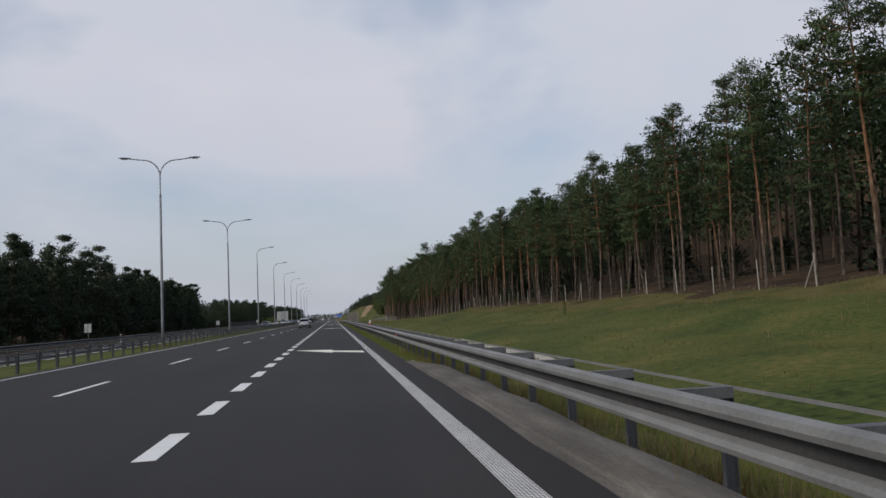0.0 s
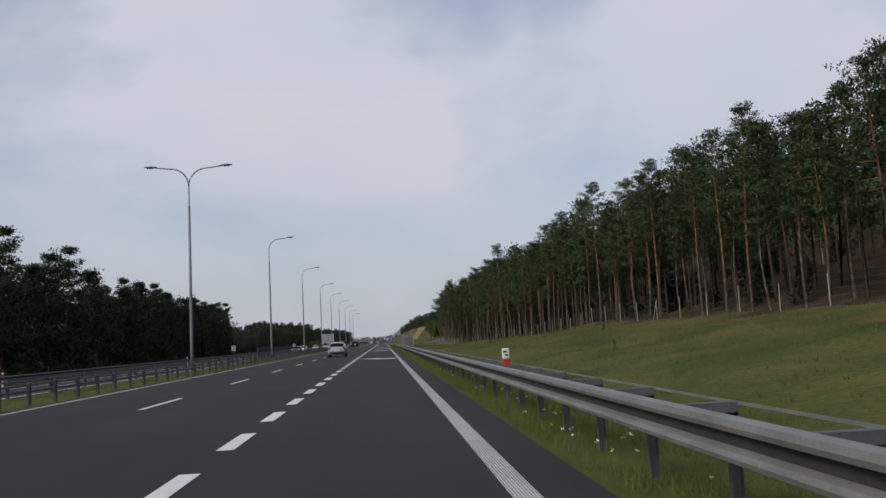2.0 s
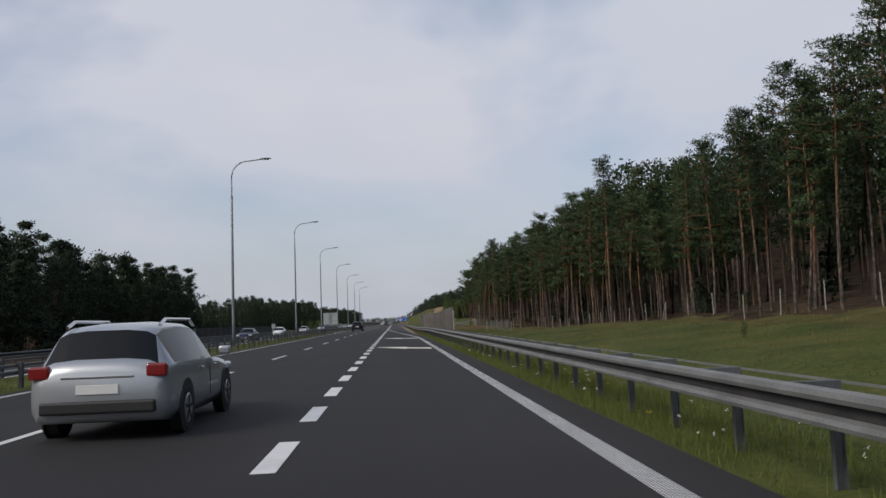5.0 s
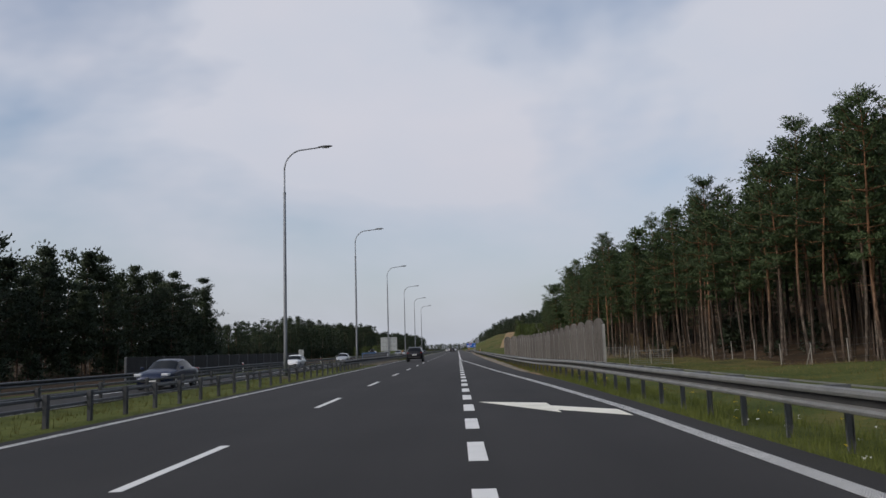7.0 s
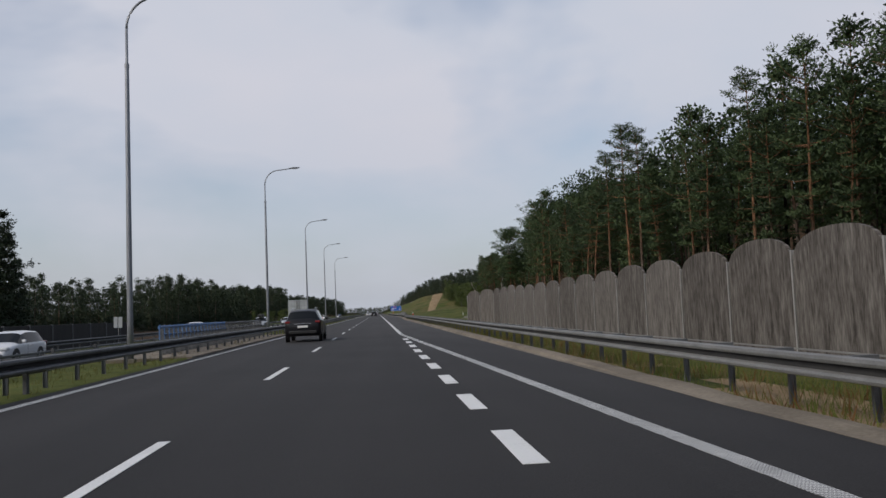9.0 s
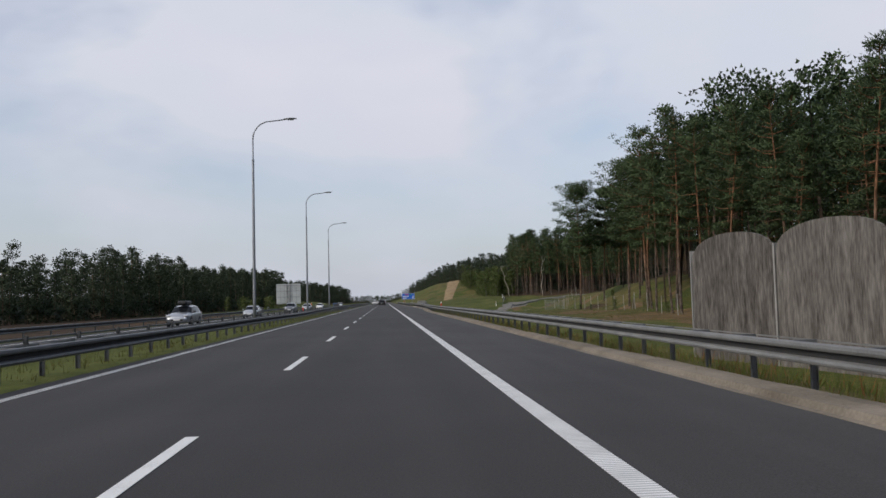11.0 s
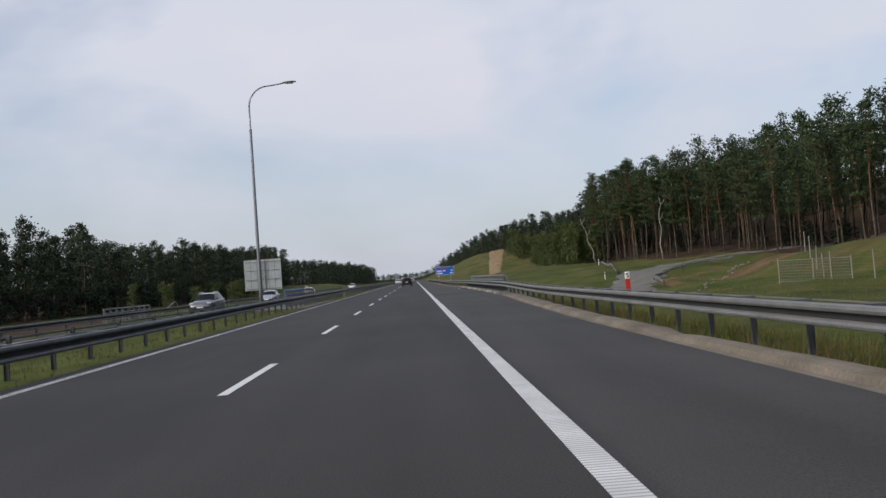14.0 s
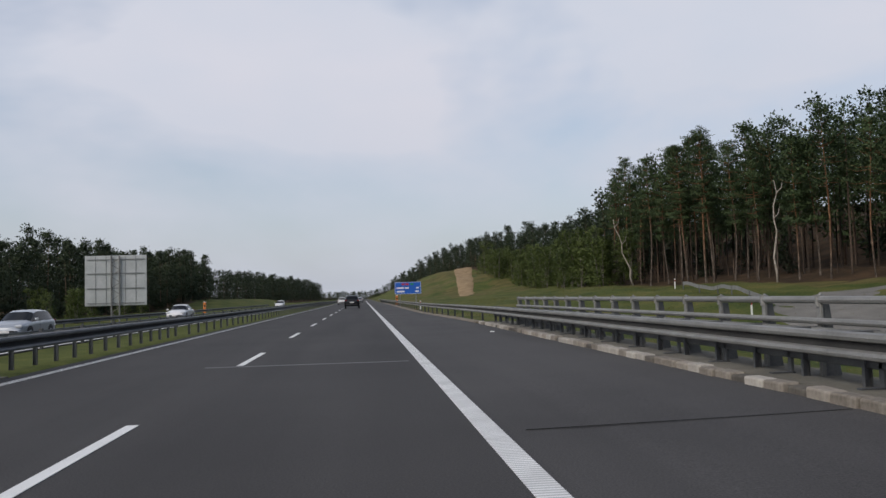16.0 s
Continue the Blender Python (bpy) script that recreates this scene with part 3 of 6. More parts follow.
ground = new("ground", mesh_from("ground", g_verts, g_faces, [GRASS, NEEDLES_SHADED, SAND, VERGE, DRY_GRASS, NEEDLES_DRY], g_ids, smooth=True))
tagged(ground, "grassy motorway banks turning to brown pine needle floor", "ground", kind="structure")

# bare sandy strip up the far hill, laid along the camera's sight line
cut_v, cut_f = [], []
cut_rows = stations([(552, 648, 2.0)])
for y in cut_rows:
    mid = 23.0 + (y - 556) * 0.115
    half = 1.9 + 0.02 * (y - 556) + 0.5 * noise.noise((0.3, y * 0.09, 1.0))
    for c in range(9):
        x = mid + half * (c / 4 - 1) + 0.5 * noise.noise((c * 0.9, y * 0.12, 7.0))
        cut_v.append((x, y, ground_z(x, y) + (0.10 if 0 < c < 8 else -0.25) + 0.12 * noise.noise((x * 0.8, y * 0.3, 2.0))))
for j in range(len(cut_rows) - 1):
    for c in range(8):
        a = j * 9 + c
        cut_f.append((a, a + 1, a + 10, a + 9))
tagged(new("sandy_cut", mesh_from("sandy_cut", cut_v, cut_f, SAND, smooth=True)), "bare sandy strip up the grassy hill, laid along the camera's sight line", "track", kind="structure")

# ---- roads ----


def strip(name, left, right, ys, z, mat, thick=0.1, cols=1):
    """A slab between two borders along y."""
    verts, faces = [], []
    for y in ys:
        a, b = left(y), right(y)
        row = [a + (b - a) * c / cols for c in range(cols + 1)]
        verts += [(x, y, z(x, y)) for x in row] + [(row[-1], y, z(row[-1], y) - thick), (row[0], y, z(row[0], y) - thick)]
    w = cols + 3
    for j in range(len(ys) - 1):
        for c in range(w):
            a, b = j * w + c, j * w + (c + 1) % w
            faces.append((a, b, b + w, a + w))
    last = (len(ys) - 1) * w
    faces += [tuple(range(w))[::-1], tuple(range(last, last + w))]
    return mesh_from(name, verts, faces, mat)


road_ys = stations([(Y0, 150, 10), (150, 260, 4), (260, 360, 10), (360, 460, 4), (460, Y1, 40)])
road = new("road", strip("road", lambda y: ROAD_LEFT, road_right, road_ys, lambda x, y: shoulder_drop(x, y), ASPHALT, 0.12, 24))
tagged(road, "dark grey asphalt motorway carriageway with white markings", "road", kind="structure")
road_2 = new("road_opposite", strip("road_opposite", lambda y: -22.2, lambda y: -12.4, stations([(Y0, Y1, 60)]), lambda x, y: opposite_z(x), ASPHALT, 0.12, 2))
tagged(road_2, "grey asphalt carriageway for oncoming traffic", "road", kind="structure")


def line_strip(name, xs, half, y0, y1, mat, label, step=8.0):
    ys = stations([(y0, y1, step)])
    me = strip(name, lambda y: xs(y) - half, lambda y: xs(y) + half, ys, lambda x, y: (shoulder_drop(x, y) if x > -12 else opposite_z(x)) + 0.005, mat, 0.004)
    return tagged(new(name, me), label, "road marking", kind="structure")


line_strip("edge_line_right", edge_line, 0.12, -60, 236, PAINT_STUDS, "white studded edge line on the asphalt", 3.0)
line_strip("edge_line_right_further_on", edge_line, 0.12, 236, 700, PAINT_RIBS, "broad white ribbed edge line on the asphalt", 3.0)
line_strip("edge_line_left", lambda y: X_LEFT, 0.10, -60, 1200, PAINT_STUDS, "white edge line beside the median", 20)
line_strip("edge_line_opposite", lambda y: -12.75, 0.10, -60, 1200, PAINT, "white edge line of the opposite carriageway", 40)
line_strip("edge_line_opposite_outer", lambda y: -20.2, 0.10, -60, 1200, PAINT, "white outer edge line of the opposite carriageway", 40)


def dash_mesh(name, half, length, mat):
    bm = bmesh.new()
    add_box(bm, (0, length / 2, 0.004), (half * 2, length, 0.005))
    return bm_mesh(name, bm, mat)


merge_dash = dash_mesh("merge_dash", 0.12, 2.0, PAINT)
lane_dash = dash_mesh("lane_dash", 0.07, 4.0, PAINT)
for k in range(-12, 59):
    y = 0.17 + 4 * k
    if -50 < y < 226:
        ob = new("merge_dash", merge_dash)
        ob.location = (0, y, 0.0015)
        tagged(ob, "short broad white dash of the merge line", "road marking", "merge line dashes", "structure")
for k in range(-5, 100):
    y = lerp_table([(0, -2.6), (90, -2.6), (121, -1.41), (186, -1.41), (250, 1.72), (420, 1.72)], 12.0 * k) + 12 * k
    ob = new("lane_dash", lane_dash)
    ob.location = (X_LANE, y, 0.0015)
    tagged(ob, "slim white lane dash on the asphalt", "road marking", "lane dashes", "structure")
    ob = new("lane_dash", lane_dash)
    ob.location = (-16.5, y + 3, opposite_z(-16.5) + 0.0015)
    tagged(ob, "slim white lane dash of the opposite carriageway", "road marking", "opposite lane dashes", "structure")

# merge arrows, drawn across the ending lane
ARROW = [(0.30, 4.15), (1.88, 3.10), (1.88, 2.15), (3.10, 0.55), (3.10, -0.95), (1.88, 0.95), (1.88, 0.22)]
bm = bmesh.new()
top = [bm.verts.new((x, y, 0.008)) for x, y in ARROW]
bm.faces.new(top)
r = bmesh.ops.extrude_face_region(bm, geom=list(bm.faces))
for v in r["geom"]:
    if isinstance(v, bmesh.types.BMVert):
        v.co.z = 0.001
arrow_mesh = bm_mesh("merge_arrow", bm, CREAM)
for dy in (0.0, 75.4, 125.7, 150.9):
    ob = new("merge_arrow", arrow_mesh)
    ob.location = (0, dy, 0)
    tagged(ob, "large cream-white merge arrow painted on the ending lane", "road marking", "merge arrows", "structure")

# ---- trees ----
rng = np.random.default_rng(7)


def tube_arrays(pts, radii, sides):
    """Vertices and triangles of a round bar."""
    pts = np.asarray(pts, dtype=float)
    v, f = [], []
    for i, p in enumerate(pts):
        d = pts[min(i + 1, len(pts) - 1)] - pts[max(i - 1, 0)]
        d = d / (np.linalg.norm(d) + 1e-9)
        ref = np.array([0, 0, 1.0]) if abs(d[2]) < 0.9 else np.array([1.0, 0, 0])
        u = np.cross(d, ref)
        u /= np.linalg.norm(u)
        w = np.cross(d, u)
        a = np.arange(sides) * 2 * np.pi / sides
        v.append(p + radii[i] * (np.cos(a)[:, None] * u + np.sin(a)[:, None] * w))
    for i in range(len(pts) - 1):
        for k in range(sides):
            a, b = i * sides + k, i * sides + (k + 1) % sides
            f += [(a, b, b + sides), (a, b + sides, a + sides)]
    return np.concatenate(v), np.array(f)


def tufts(centres, outward, count, size, width, r, spread=0.9, up=0.35, flat=0.30, sprig=1.0):
    """Slender sprigs round each centre; returns vertices, triangles and the normals of the clump that they form."""
    n = len(centres)
    c = np.repeat(centres, count, axis=0)
    o = np.repeat(outward, count, axis=0)
    offset = r.normal(size=(n * count, 3)) * size * np.array([0.62, 0.62, flat])
    d = r.normal(size=(n * count, 3)) * spread * 0.6 + o * 0.6 + offset / size * 0.9 + np.array([0, 0, up])
    d /= np.linalg.norm(d, axis=1)[:, None]
    s = np.cross(d, r.normal(size=(n * count, 3)))
    s /= np.linalg.norm(s, axis=1)[:, None] + 1e-9
    length = size * sprig * r.uniform(0.6, 1.3, size=(n * count, 1))
    base = c + offset
    nor = o * 0.55 + offset / size * np.array([0.6, 0.6, 1.3]) + np.array([0, 0, 0.45])
    nor /= np.linalg.norm(nor, axis=1)[:, None] + 1e-9
    face = np.cross(s, d)
    s = np.where((face * nor).sum(axis=1)[:, None] < 0, -s, s)
    v = np.stack([base - s * width / 2, base + s * width / 2, base + d * length], axis=1).reshape(-1, 3)
    return v, np.arange(n * count * 3).reshape(-1, 3), np.repeat(nor, 3, axis=0)


def pine_arrays(seed, height, bare, spread, detail, lite=False, bushy=1, leaf=1.0):
    """A Scots pine: a slim bare trunk, and a ragged crown of layered boughs that end in upturned pads of needles. detail 2 fine, 1 middling, 0 far."""
    r = np.random.default_rng(seed)
    n = (4, 7, 12)[detail]
    zs = np.linspace(0, 1, n)
    lean = r.normal(size=2) * height * 0.018
    bend = r.normal(size=2) * height * 0.012
    base_r = (height * 0.0066 + 0.012) * r.uniform(0.8, 1.25)
    line = np.stack([lean[0] * zs + bend[0] * np.sin(zs * 5.0), lean[1] * zs + bend[1] * np.sin(zs * 4.0 + 1), zs * height * 0.97], axis=1)
    line[0, 2] = -0.4
    radii = base_r * (1 - 0.86 * zs ** 1.25)
    tv, tf = tube_arrays(line, radii, (4, 5, 7)[detail])
    trunk_v, trunk_f = [tv], [tf]
    off = len(tv)

    def at(z):
        return np.array([np.interp(z, zs, line[:, k]) for k in range(3)])

    centres, outs = [], []
    whorls = (7, 9, 10)[detail]
    vigour = r.uniform(0.8, 1.2)
    for wh in range(whorls):
        q = min(max((wh + r.uniform(-0.35, 0.35)) / (whorls - 1), 0.0), 1.0)
        z = bare + (0.97 - bare) * q
        if bare > 0.3:
            shape = (0.60 + 1.0 * q if q < 0.40 else 1.0) * max(0.0, 1 - (max(q - 0.40, 0.0) / 0.66) ** 2) ** 0.6
        else:
            shape = (0.75 + 0.8 * q if q < 0.30 else 1.0) * max(0.0, 1 - max(q - 0.30, 0.0) / 0.76) ** 0.7
        layer = r.uniform(0.6, 1.25)
        arms = r.integers(3, 6) + bushy - 1 if detail else 3
        turn = r.uniform(0, 6.28)
        for b in range(arms):
            az = turn + b * 6.283 / arms + r.uniform(-0.5, 0.5)
            full = spread * vigour * shape * layer * r.uniform(0.5, 1.25) + 0.2
            start = at(min(z + r.uniform(-0.012, 0.012), 0.98))
            direction = np.array([math.cos(az), math.sin(az), r.uniform(-0.12, 0.22) + 0.85 * q * q])
            direction /= np.linalg.norm(direction)
            lift = np.array([0, 0, 0.16 * full])
            if detail > 0:
                mid = start + direction * full * 0.55 - lift * 0.4
                bv, bf = tube_arrays([start, mid, start + direction * full + lift * 0.5], [0.042, 0.028, 0.010], 3)
                trunk_v.append(bv)
                trunk_f.append(bf + off)
                off += len(bv)
            side = np.cross(direction, [0, 0, 1.0])
            side /= np.linalg.norm(side) + 1e-9
            pads = (2, 4, 6)[detail] * bushy
            for p in range(pads):
                t0 = 0.42 * (1 - q) + 0.08
                t = t0 + (1.04 - t0) * ((p + r.uniform(0, 1)) / pads) ** 0.8
                wide = full * 0.30 * (1.15 - 0.5 * t)
                centres.append(start + direction * full * t + lift * (t * t - 0.4) + side * r.normal() * wide + np.array([0, 0, r.normal() * 0.06 + 0.10]))
                outs.append(direction * np.array([1, 1, 0.5]) * (0.5 + 0.5 * t) + side * r.normal() * 0.35)
    # dead twigs below the crown
    for b in range((0, 4, 9)[detail]):
        z = bare * r.uniform(0.55, 1.0)
        az = r.uniform(0, 6.28)
        s0 = at(z)
        e0 = s0 + np.array([math.cos(az), math.sin(az), r.uniform(-0.3, 0.2)]) * r.uniform(0.4, 1.4)
        bv, bf = tube_arrays([s0, e0], [0.022, 0.008], 3)
        trunk_v.append(bv)
        trunk_f.append(bf + off)
        off += len(bv)
    tip = at(0.99)
    for k in range((1, 3, 4)[detail]):
        centres.append(tip + np.array([r.normal() * 0.12, r.normal() * 0.12, 0.32 - 0.32 * k]))
        outs.append(np.array([0, 0, 1.0]))
    count = (10, 14, 26)[detail] if not lite else 13
    size = leaf * ((0.66, 0.40, 0.30 + 0.04 * (bushy - 1))[detail] if not lite else 0.52)
    width = leaf * ((0.40, 0.18, 0.085)[detail] if not lite else 0.30)
    cv, cf, cn = tufts(np.array(centres), np.array(outs), count, size, width, r, up=0.35, flat=(0.62, 0.36, 0.26)[detail], sprig=0.66)
    return np.concatenate(trunk_v), np.concatenate(trunk_f), cv, cf, cn


def leafy_arrays(seed, height, spread, detail=1, low=0.15):
    """A young broadleaved tree or bush: thin stems and loose leaves from low down."""
    r = np.random.default_rng(seed)
    tv, tf, off, centres, outs = [], [], 0, [], []
    for s in range(3):
        lean = r.normal(size=2) * 0.12 * height
        pts = [np.array([0, 0, -0.2]), np.array([lean[0] * 0.4, lean[1] * 0.4, height * 0.5]), np.array([lean[0], lean[1], height * 0.95])]
        v, f = tube_arrays(pts, [0.05, 0.035, 0.012], 4)
        tv.append(v)
        tf.append(f + off)
        off += len(v)
        for b in range(24 if detail else 9):
            q = r.uniform(low, 1.0)
            c = pts[1] * (1 - abs(2 * q - 1)) + (pts[2] * max(0, 2 * q - 1) + pts[0] * max(0, 1 - 2 * q))
            o = r.normal(size=3)
            o[2] *= 0.4
            o /= np.linalg.norm(o)
            centres.append(c + o * spread * r.uniform(0.2, 1.0) * (1.1 - 0.7 * q))
            outs.append(o)
    cv, cf, cn = tufts(np.array(centres), np.array(outs), 16 if detail else 14, 0.30 if detail else 0.40, 0.15 if detail else 0.20, r, up=0.15, flat=0.5)
    return np.concatenate(tv), np.concatenate(tf), cv, cf, cn


PINE_SHAPES = [(15.5, 0.46, 1.9), (17.0, 0.52, 2.1), (14.0, 0.42, 1.8), (18.2, 0.55, 2.2), (16.2, 0.40, 2.1), (13.0, 0.48, 1.7), (17.5, 0.58, 1.9)]


def pine_meshes(k, detail, crown_mat, low=None, wide=1.0):
    h, bare, spread = PINE_SHAPES[k]
    bare, spread = low or bare, spread * wide
    tv, tf, cv, cf, cn = pine_arrays(100 + k * 3 + detail, h, bare, spread, detail, bushy=2 if low else 1, leaf=1.25 if low else 1.0)
    return tri_mesh("trunk", tv, tf, PINE_BARK if crown_mat is PINE else BARK, smooth=True), tri_mesh("crown", cv, cf, crown_mat, normals=cn)


FINE = [pine_meshes(k, 2, PINE) for k in range(7)]
MIDDLE = [pine_meshes(k, 1, PINE) for k in range(7)]
MIDDLE_LEFT = [pine_meshes(k, 1, PINE_SHADED, 0.22, 1.45) for k in range(7)]


def plant_pine(meshes, x, y, size, turn, group, label):
    root = thing("pine_tree", label, "tree", Matrix.LocRotScale((x, y, ground_z(x, y) - 0.05), Euler((0, 0, turn)), (size, size, size)), group)
    child("trunk", meshes[0], root)
    child("crown", meshes[1], root)
    return root


def plant_wood(name, places, shapes, bark, crown, label):
    """A wood that nobody could count: all its trees in one mesh."""
    vs, fs, ids, ns, off = [], [], [], [], 0
    for (x, y, size, turn, k) in places:
        tv, tf, cv, cf, cn = shapes[k]
        c, s = math.cos(turn) * size, math.sin(turn) * size
        rot = np.array([[c, s, 0], [-s, c, 0], [0, 0, size]])
        base = np.array([x, y, ground_z(x, y) - 0.05])
        for v, f, m in ((tv, tf, 0), (cv, cf, 1)):
            vs.append(v @ rot + base)
            fs.append(f + off)
            ids.append(np.full(len(f), m))
            off += len(v)
        round_trunk = tv * np.array([1, 1, 0]) + 1e-4
        ns += [round_trunk @ rot, cn @ rot / size]
    normals = np.concatenate(ns)
    normals /= np.linalg.norm(normals, axis=1)[:, None]
    ob = new(name, tri_mesh(name, np.concatenate(vs), np.concatenate(fs), [bark, crown], np.concatenate(ids), normals=normals))
    return tagged(ob, label, "wood", kind="stuff")


tr = random.Random(5)
RIGHT_TALL = [(0, 0.81), (60, 0.80), (95, 0.82), (118, 0.92), (132, 0.92), (148, 0.84), (172, 0.88), (182, 1.08), (205, 1.12), (222, 1.08), (245, 1.04), (262, 1.0), (276, 0.86), (296, 0.88), (310, 1.10), (325, 1.08), (345, 1.08), (356, 1.10), (366, 0.80), (430, 0.82), (450, 1.02), (480, 0.98), (520, 0.82), (560, 0.68), (700, 0.60)]
LEFT_TALL = [(0, 0.94), (200, 0.92), (300, 0.92), (306, 0.80), (312, 0.56), (365, 0.58), (420, 0.76), (500, 0.76), (540, 0.82), (640, 0.78), (668, 0.92)]
right_label = "tall Scots pine, bare brown trunk, ragged crown, at the wood's edge"
y = -14.0
while y < 520:
    e = forest_edge(y)
    x = e + tr.uniform(0.0, 1.6)
    k = tr.randrange(7)
    if not (500 < y < 520 or 324 < y < 364):
        size = tr.uniform(0.92, 1.12) * lerp_table(RIGHT_TALL, y)
        plant_pine(FINE[k] if e < 40 else MIDDLE[k], x, y, size, tr.uniform(0, 6.28), "pines along the wood's edge", right_label)
    y += tr.uniform(2.6, 5.0)
BROAD = []
for k in range(3):
    tv, tf, cv, cf, cn = pine_arrays(900 + k, 18.0, (0.46, 0.50, 0.42)[k], (3.9, 3.2, 3.5)[k], 2, False, 2, 1.25)
    BROAD.append((tri_mesh("trunk", tv, tf, PINE_BARK, smooth=True), tri_mesh("crown", cv, cf, PINE, normals=cn)))
for k, (x, y, size) in enumerate(((26.4, 352.4, 1.0), (30.6, 354.4, 0.93), (34.0, 357.0, 0.86), (28.5, 335.8, 1.0), (30.6, 337.6, 0.95), (28.3, 328.5, 0.98), (33.5, 346.0, 0.92), (37.0, 363.5, 0.82), (38.5, 359.0, 0.84), (34.5, 331.0, 0.9), (38.0, 340.0, 0.88), (39.0, 350.0, 0.86))):
    plant_pine(BROAD[k % 3], x, y, size, k * 2.1, "old pines before the wood", "broad old Scots pine with orange upper trunk and spreading crown")
y = -10.0
while y < 480:
    e = forest_edge(y)
    x = e + tr.uniform(2.4, 4.4) + (13.0 if 324 < y < 364 else 0.0)
    size = tr.uniform(0.95, 1.12) * lerp_table(RIGHT_TALL, y)
    plant_pine(MIDDLE[tr.randrange(7)], x, y, size, tr.uniform(0, 6.28), "pines along the wood's edge", right_label)
    y += tr.uniform(4.6, 7.6)
y = 0.0
while y < 312:
    e = forest_edge_left(y)
    size = tr.uniform(0.80, 1.12) * lerp_table(LEFT_TALL, y)
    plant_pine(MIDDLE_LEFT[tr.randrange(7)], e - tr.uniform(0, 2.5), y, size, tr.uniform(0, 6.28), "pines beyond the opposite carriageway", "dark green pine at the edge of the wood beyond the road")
    y += tr.uniform(3.2, 5.6)

FAR_SHAPES = [pine_arrays(300 + k, PINE_SHAPES[k][0], PINE_SHAPES[k][1], PINE_SHAPES[k][2] * 1.05, 0) for k in range(7)]


LEFT_SHAPES = [pine_arrays(400 + k, PINE_SHAPES[k][0], 0.20, PINE_SHAPES[k][2] * 1.5, 0) for k in range(7)]
LITE_SHAPES = [pine_arrays(350 + k, PINE_SHAPES[k][0], PINE_SHAPES[k][1], PINE_SHAPES[k][2], 0, True) for k in range(7)]
LITE_LEFT = [pine_arrays(450 + k, PINE_SHAPES[k][0], 0.20, PINE_SHAPES[k][2] * 1.5, 0, True, 2, 1.2) for k in range(7)]


def wood_places(edge, side, y0, y1, first, depth, gap, size0, size1, step=0.0):
    out = []
    y = y0
    while y < y1:
        row = first
        tall = lerp_table(RIGHT_TALL, y) if side > 0 else lerp_table(LEFT_TALL, y)
        if side > 0 and 326 < y < 362 and first < 5:
            row += 9.0
        while row < depth:
            x = edge(y) + side * (row + tr.uniform(-0.35, 0.35) * gap)
            out.append((x, y + tr.uniform(-0.5, 0.5) * gap, tr.uniform(size0, size1) * tall, tr.uniform(0, 6.28), tr.randrange(7) + (7 if row > 14 and tr.random() < 0.6 else 0)))
            row += gap * (1 + row * step)
        y += gap * tr.uniform(0.8, 1.2)
    return out


HILL_SHAPES = [pine_arrays(480 + k, PINE_SHAPES[k][0], 0.16, PINE_SHAPES[k][2] * 1.6, 0, False, 1, 1.35) for k in range(7)]
plant_wood("pine_wood_fringe", wood_places(forest_edge, 1, -30, 520, 4.5, 14, 3.4, 0.92, 1.06, 0.010), LITE_SHAPES + LITE_SHAPES, BARK, PINE, "pines standing close behind the wood's edge")
plant_wood("pine_wood", wood_places(forest_edge, 1, -30, 520, 16, 48, 4.6, 0.85, 1.02, 0.010), FAR_SHAPES + LEFT_SHAPES, BARK, PINE, "dense dark pine wood behind its edge trees")
plant_wood("pine_wood_on_hill", wood_places(forest_edge, 1, 505, 720, 0.5, 26, 4.6, 0.8, 1.05, 0.02) + wood_places(forest_edge, 1, 720, 1160, 0.5, 30, 7.6, 0.8, 1.05, 0.03), HILL_SHAPES + HILL_SHAPES, BARK, PINE_SHADED, "pine wood on the rising ground far along the road")
plant_wood("pine_wood_opposite", wood_places(forest_edge_left, -1, -30, 312, 2.5, 8, 3.6, 0.80, 1.12, 0.012) + wood_places(forest_edge_left, -1, 312, 662, 0.0, 8, 3.6, 0.80, 1.12, 0.012), LITE_LEFT + LITE_LEFT, BARK, PINE_SHADED, "dark pine wood beyond the opposite carriageway")
plant_wood("pine_wood_opposite_depth", wood_places(forest_edge_left, -1, -30, 660, 10, 24, 6.2, 0.80, 1.0, 0.012) + wood_places(forest_edge_left, -1, 660, 1160, 1.0, 26, 6.2, 0.9, 1.12, 0.03), HILL_SHAPES + HILL_SHAPES, BARK, PINE_SHADED, "deep dark pine wood beyond the opposite carriageway")
far_places = [(tr.uniform(-60, 60), tr.uniform(1166, 1210), tr.uniform(0.36, 0.48), tr.uniform(0, 6.28), tr.randrange(7)) for k in range(230)]
DISTANT_SHAPES = [pine_arrays(600 + k, PINE_SHAPES[k][0], 0.04, PINE_SHAPES[k][2] * 2.6, 0, False, 1, 1.5) for k in range(7)]
plant_wood("distant_wood", far_places, DISTANT_SHAPES, BARK, PINE_SHADED, "distant wood closing the end of the road")

# ---- crash barriers ----
BEAM = [(0.0, 0.435), (-0.075, 0.455), (-0.085, 0.49), (-0.07, 0.527), (0.02, 0.552), (0.02, 0.628), (-0.07, 0.652), (-0.085, 0.69), (-0.075, 0.735), (0.0, 0.75), (0.012, 0.745), (-0.062, 0.725), (-0.072, 0.69), (-0.06, 0.66), (0.035, 0.634), (0.035, 0.546), (-0.06, 0.519), (-0.072, 0.49), (-0.062, 0.466), (0.012, 0.44)]


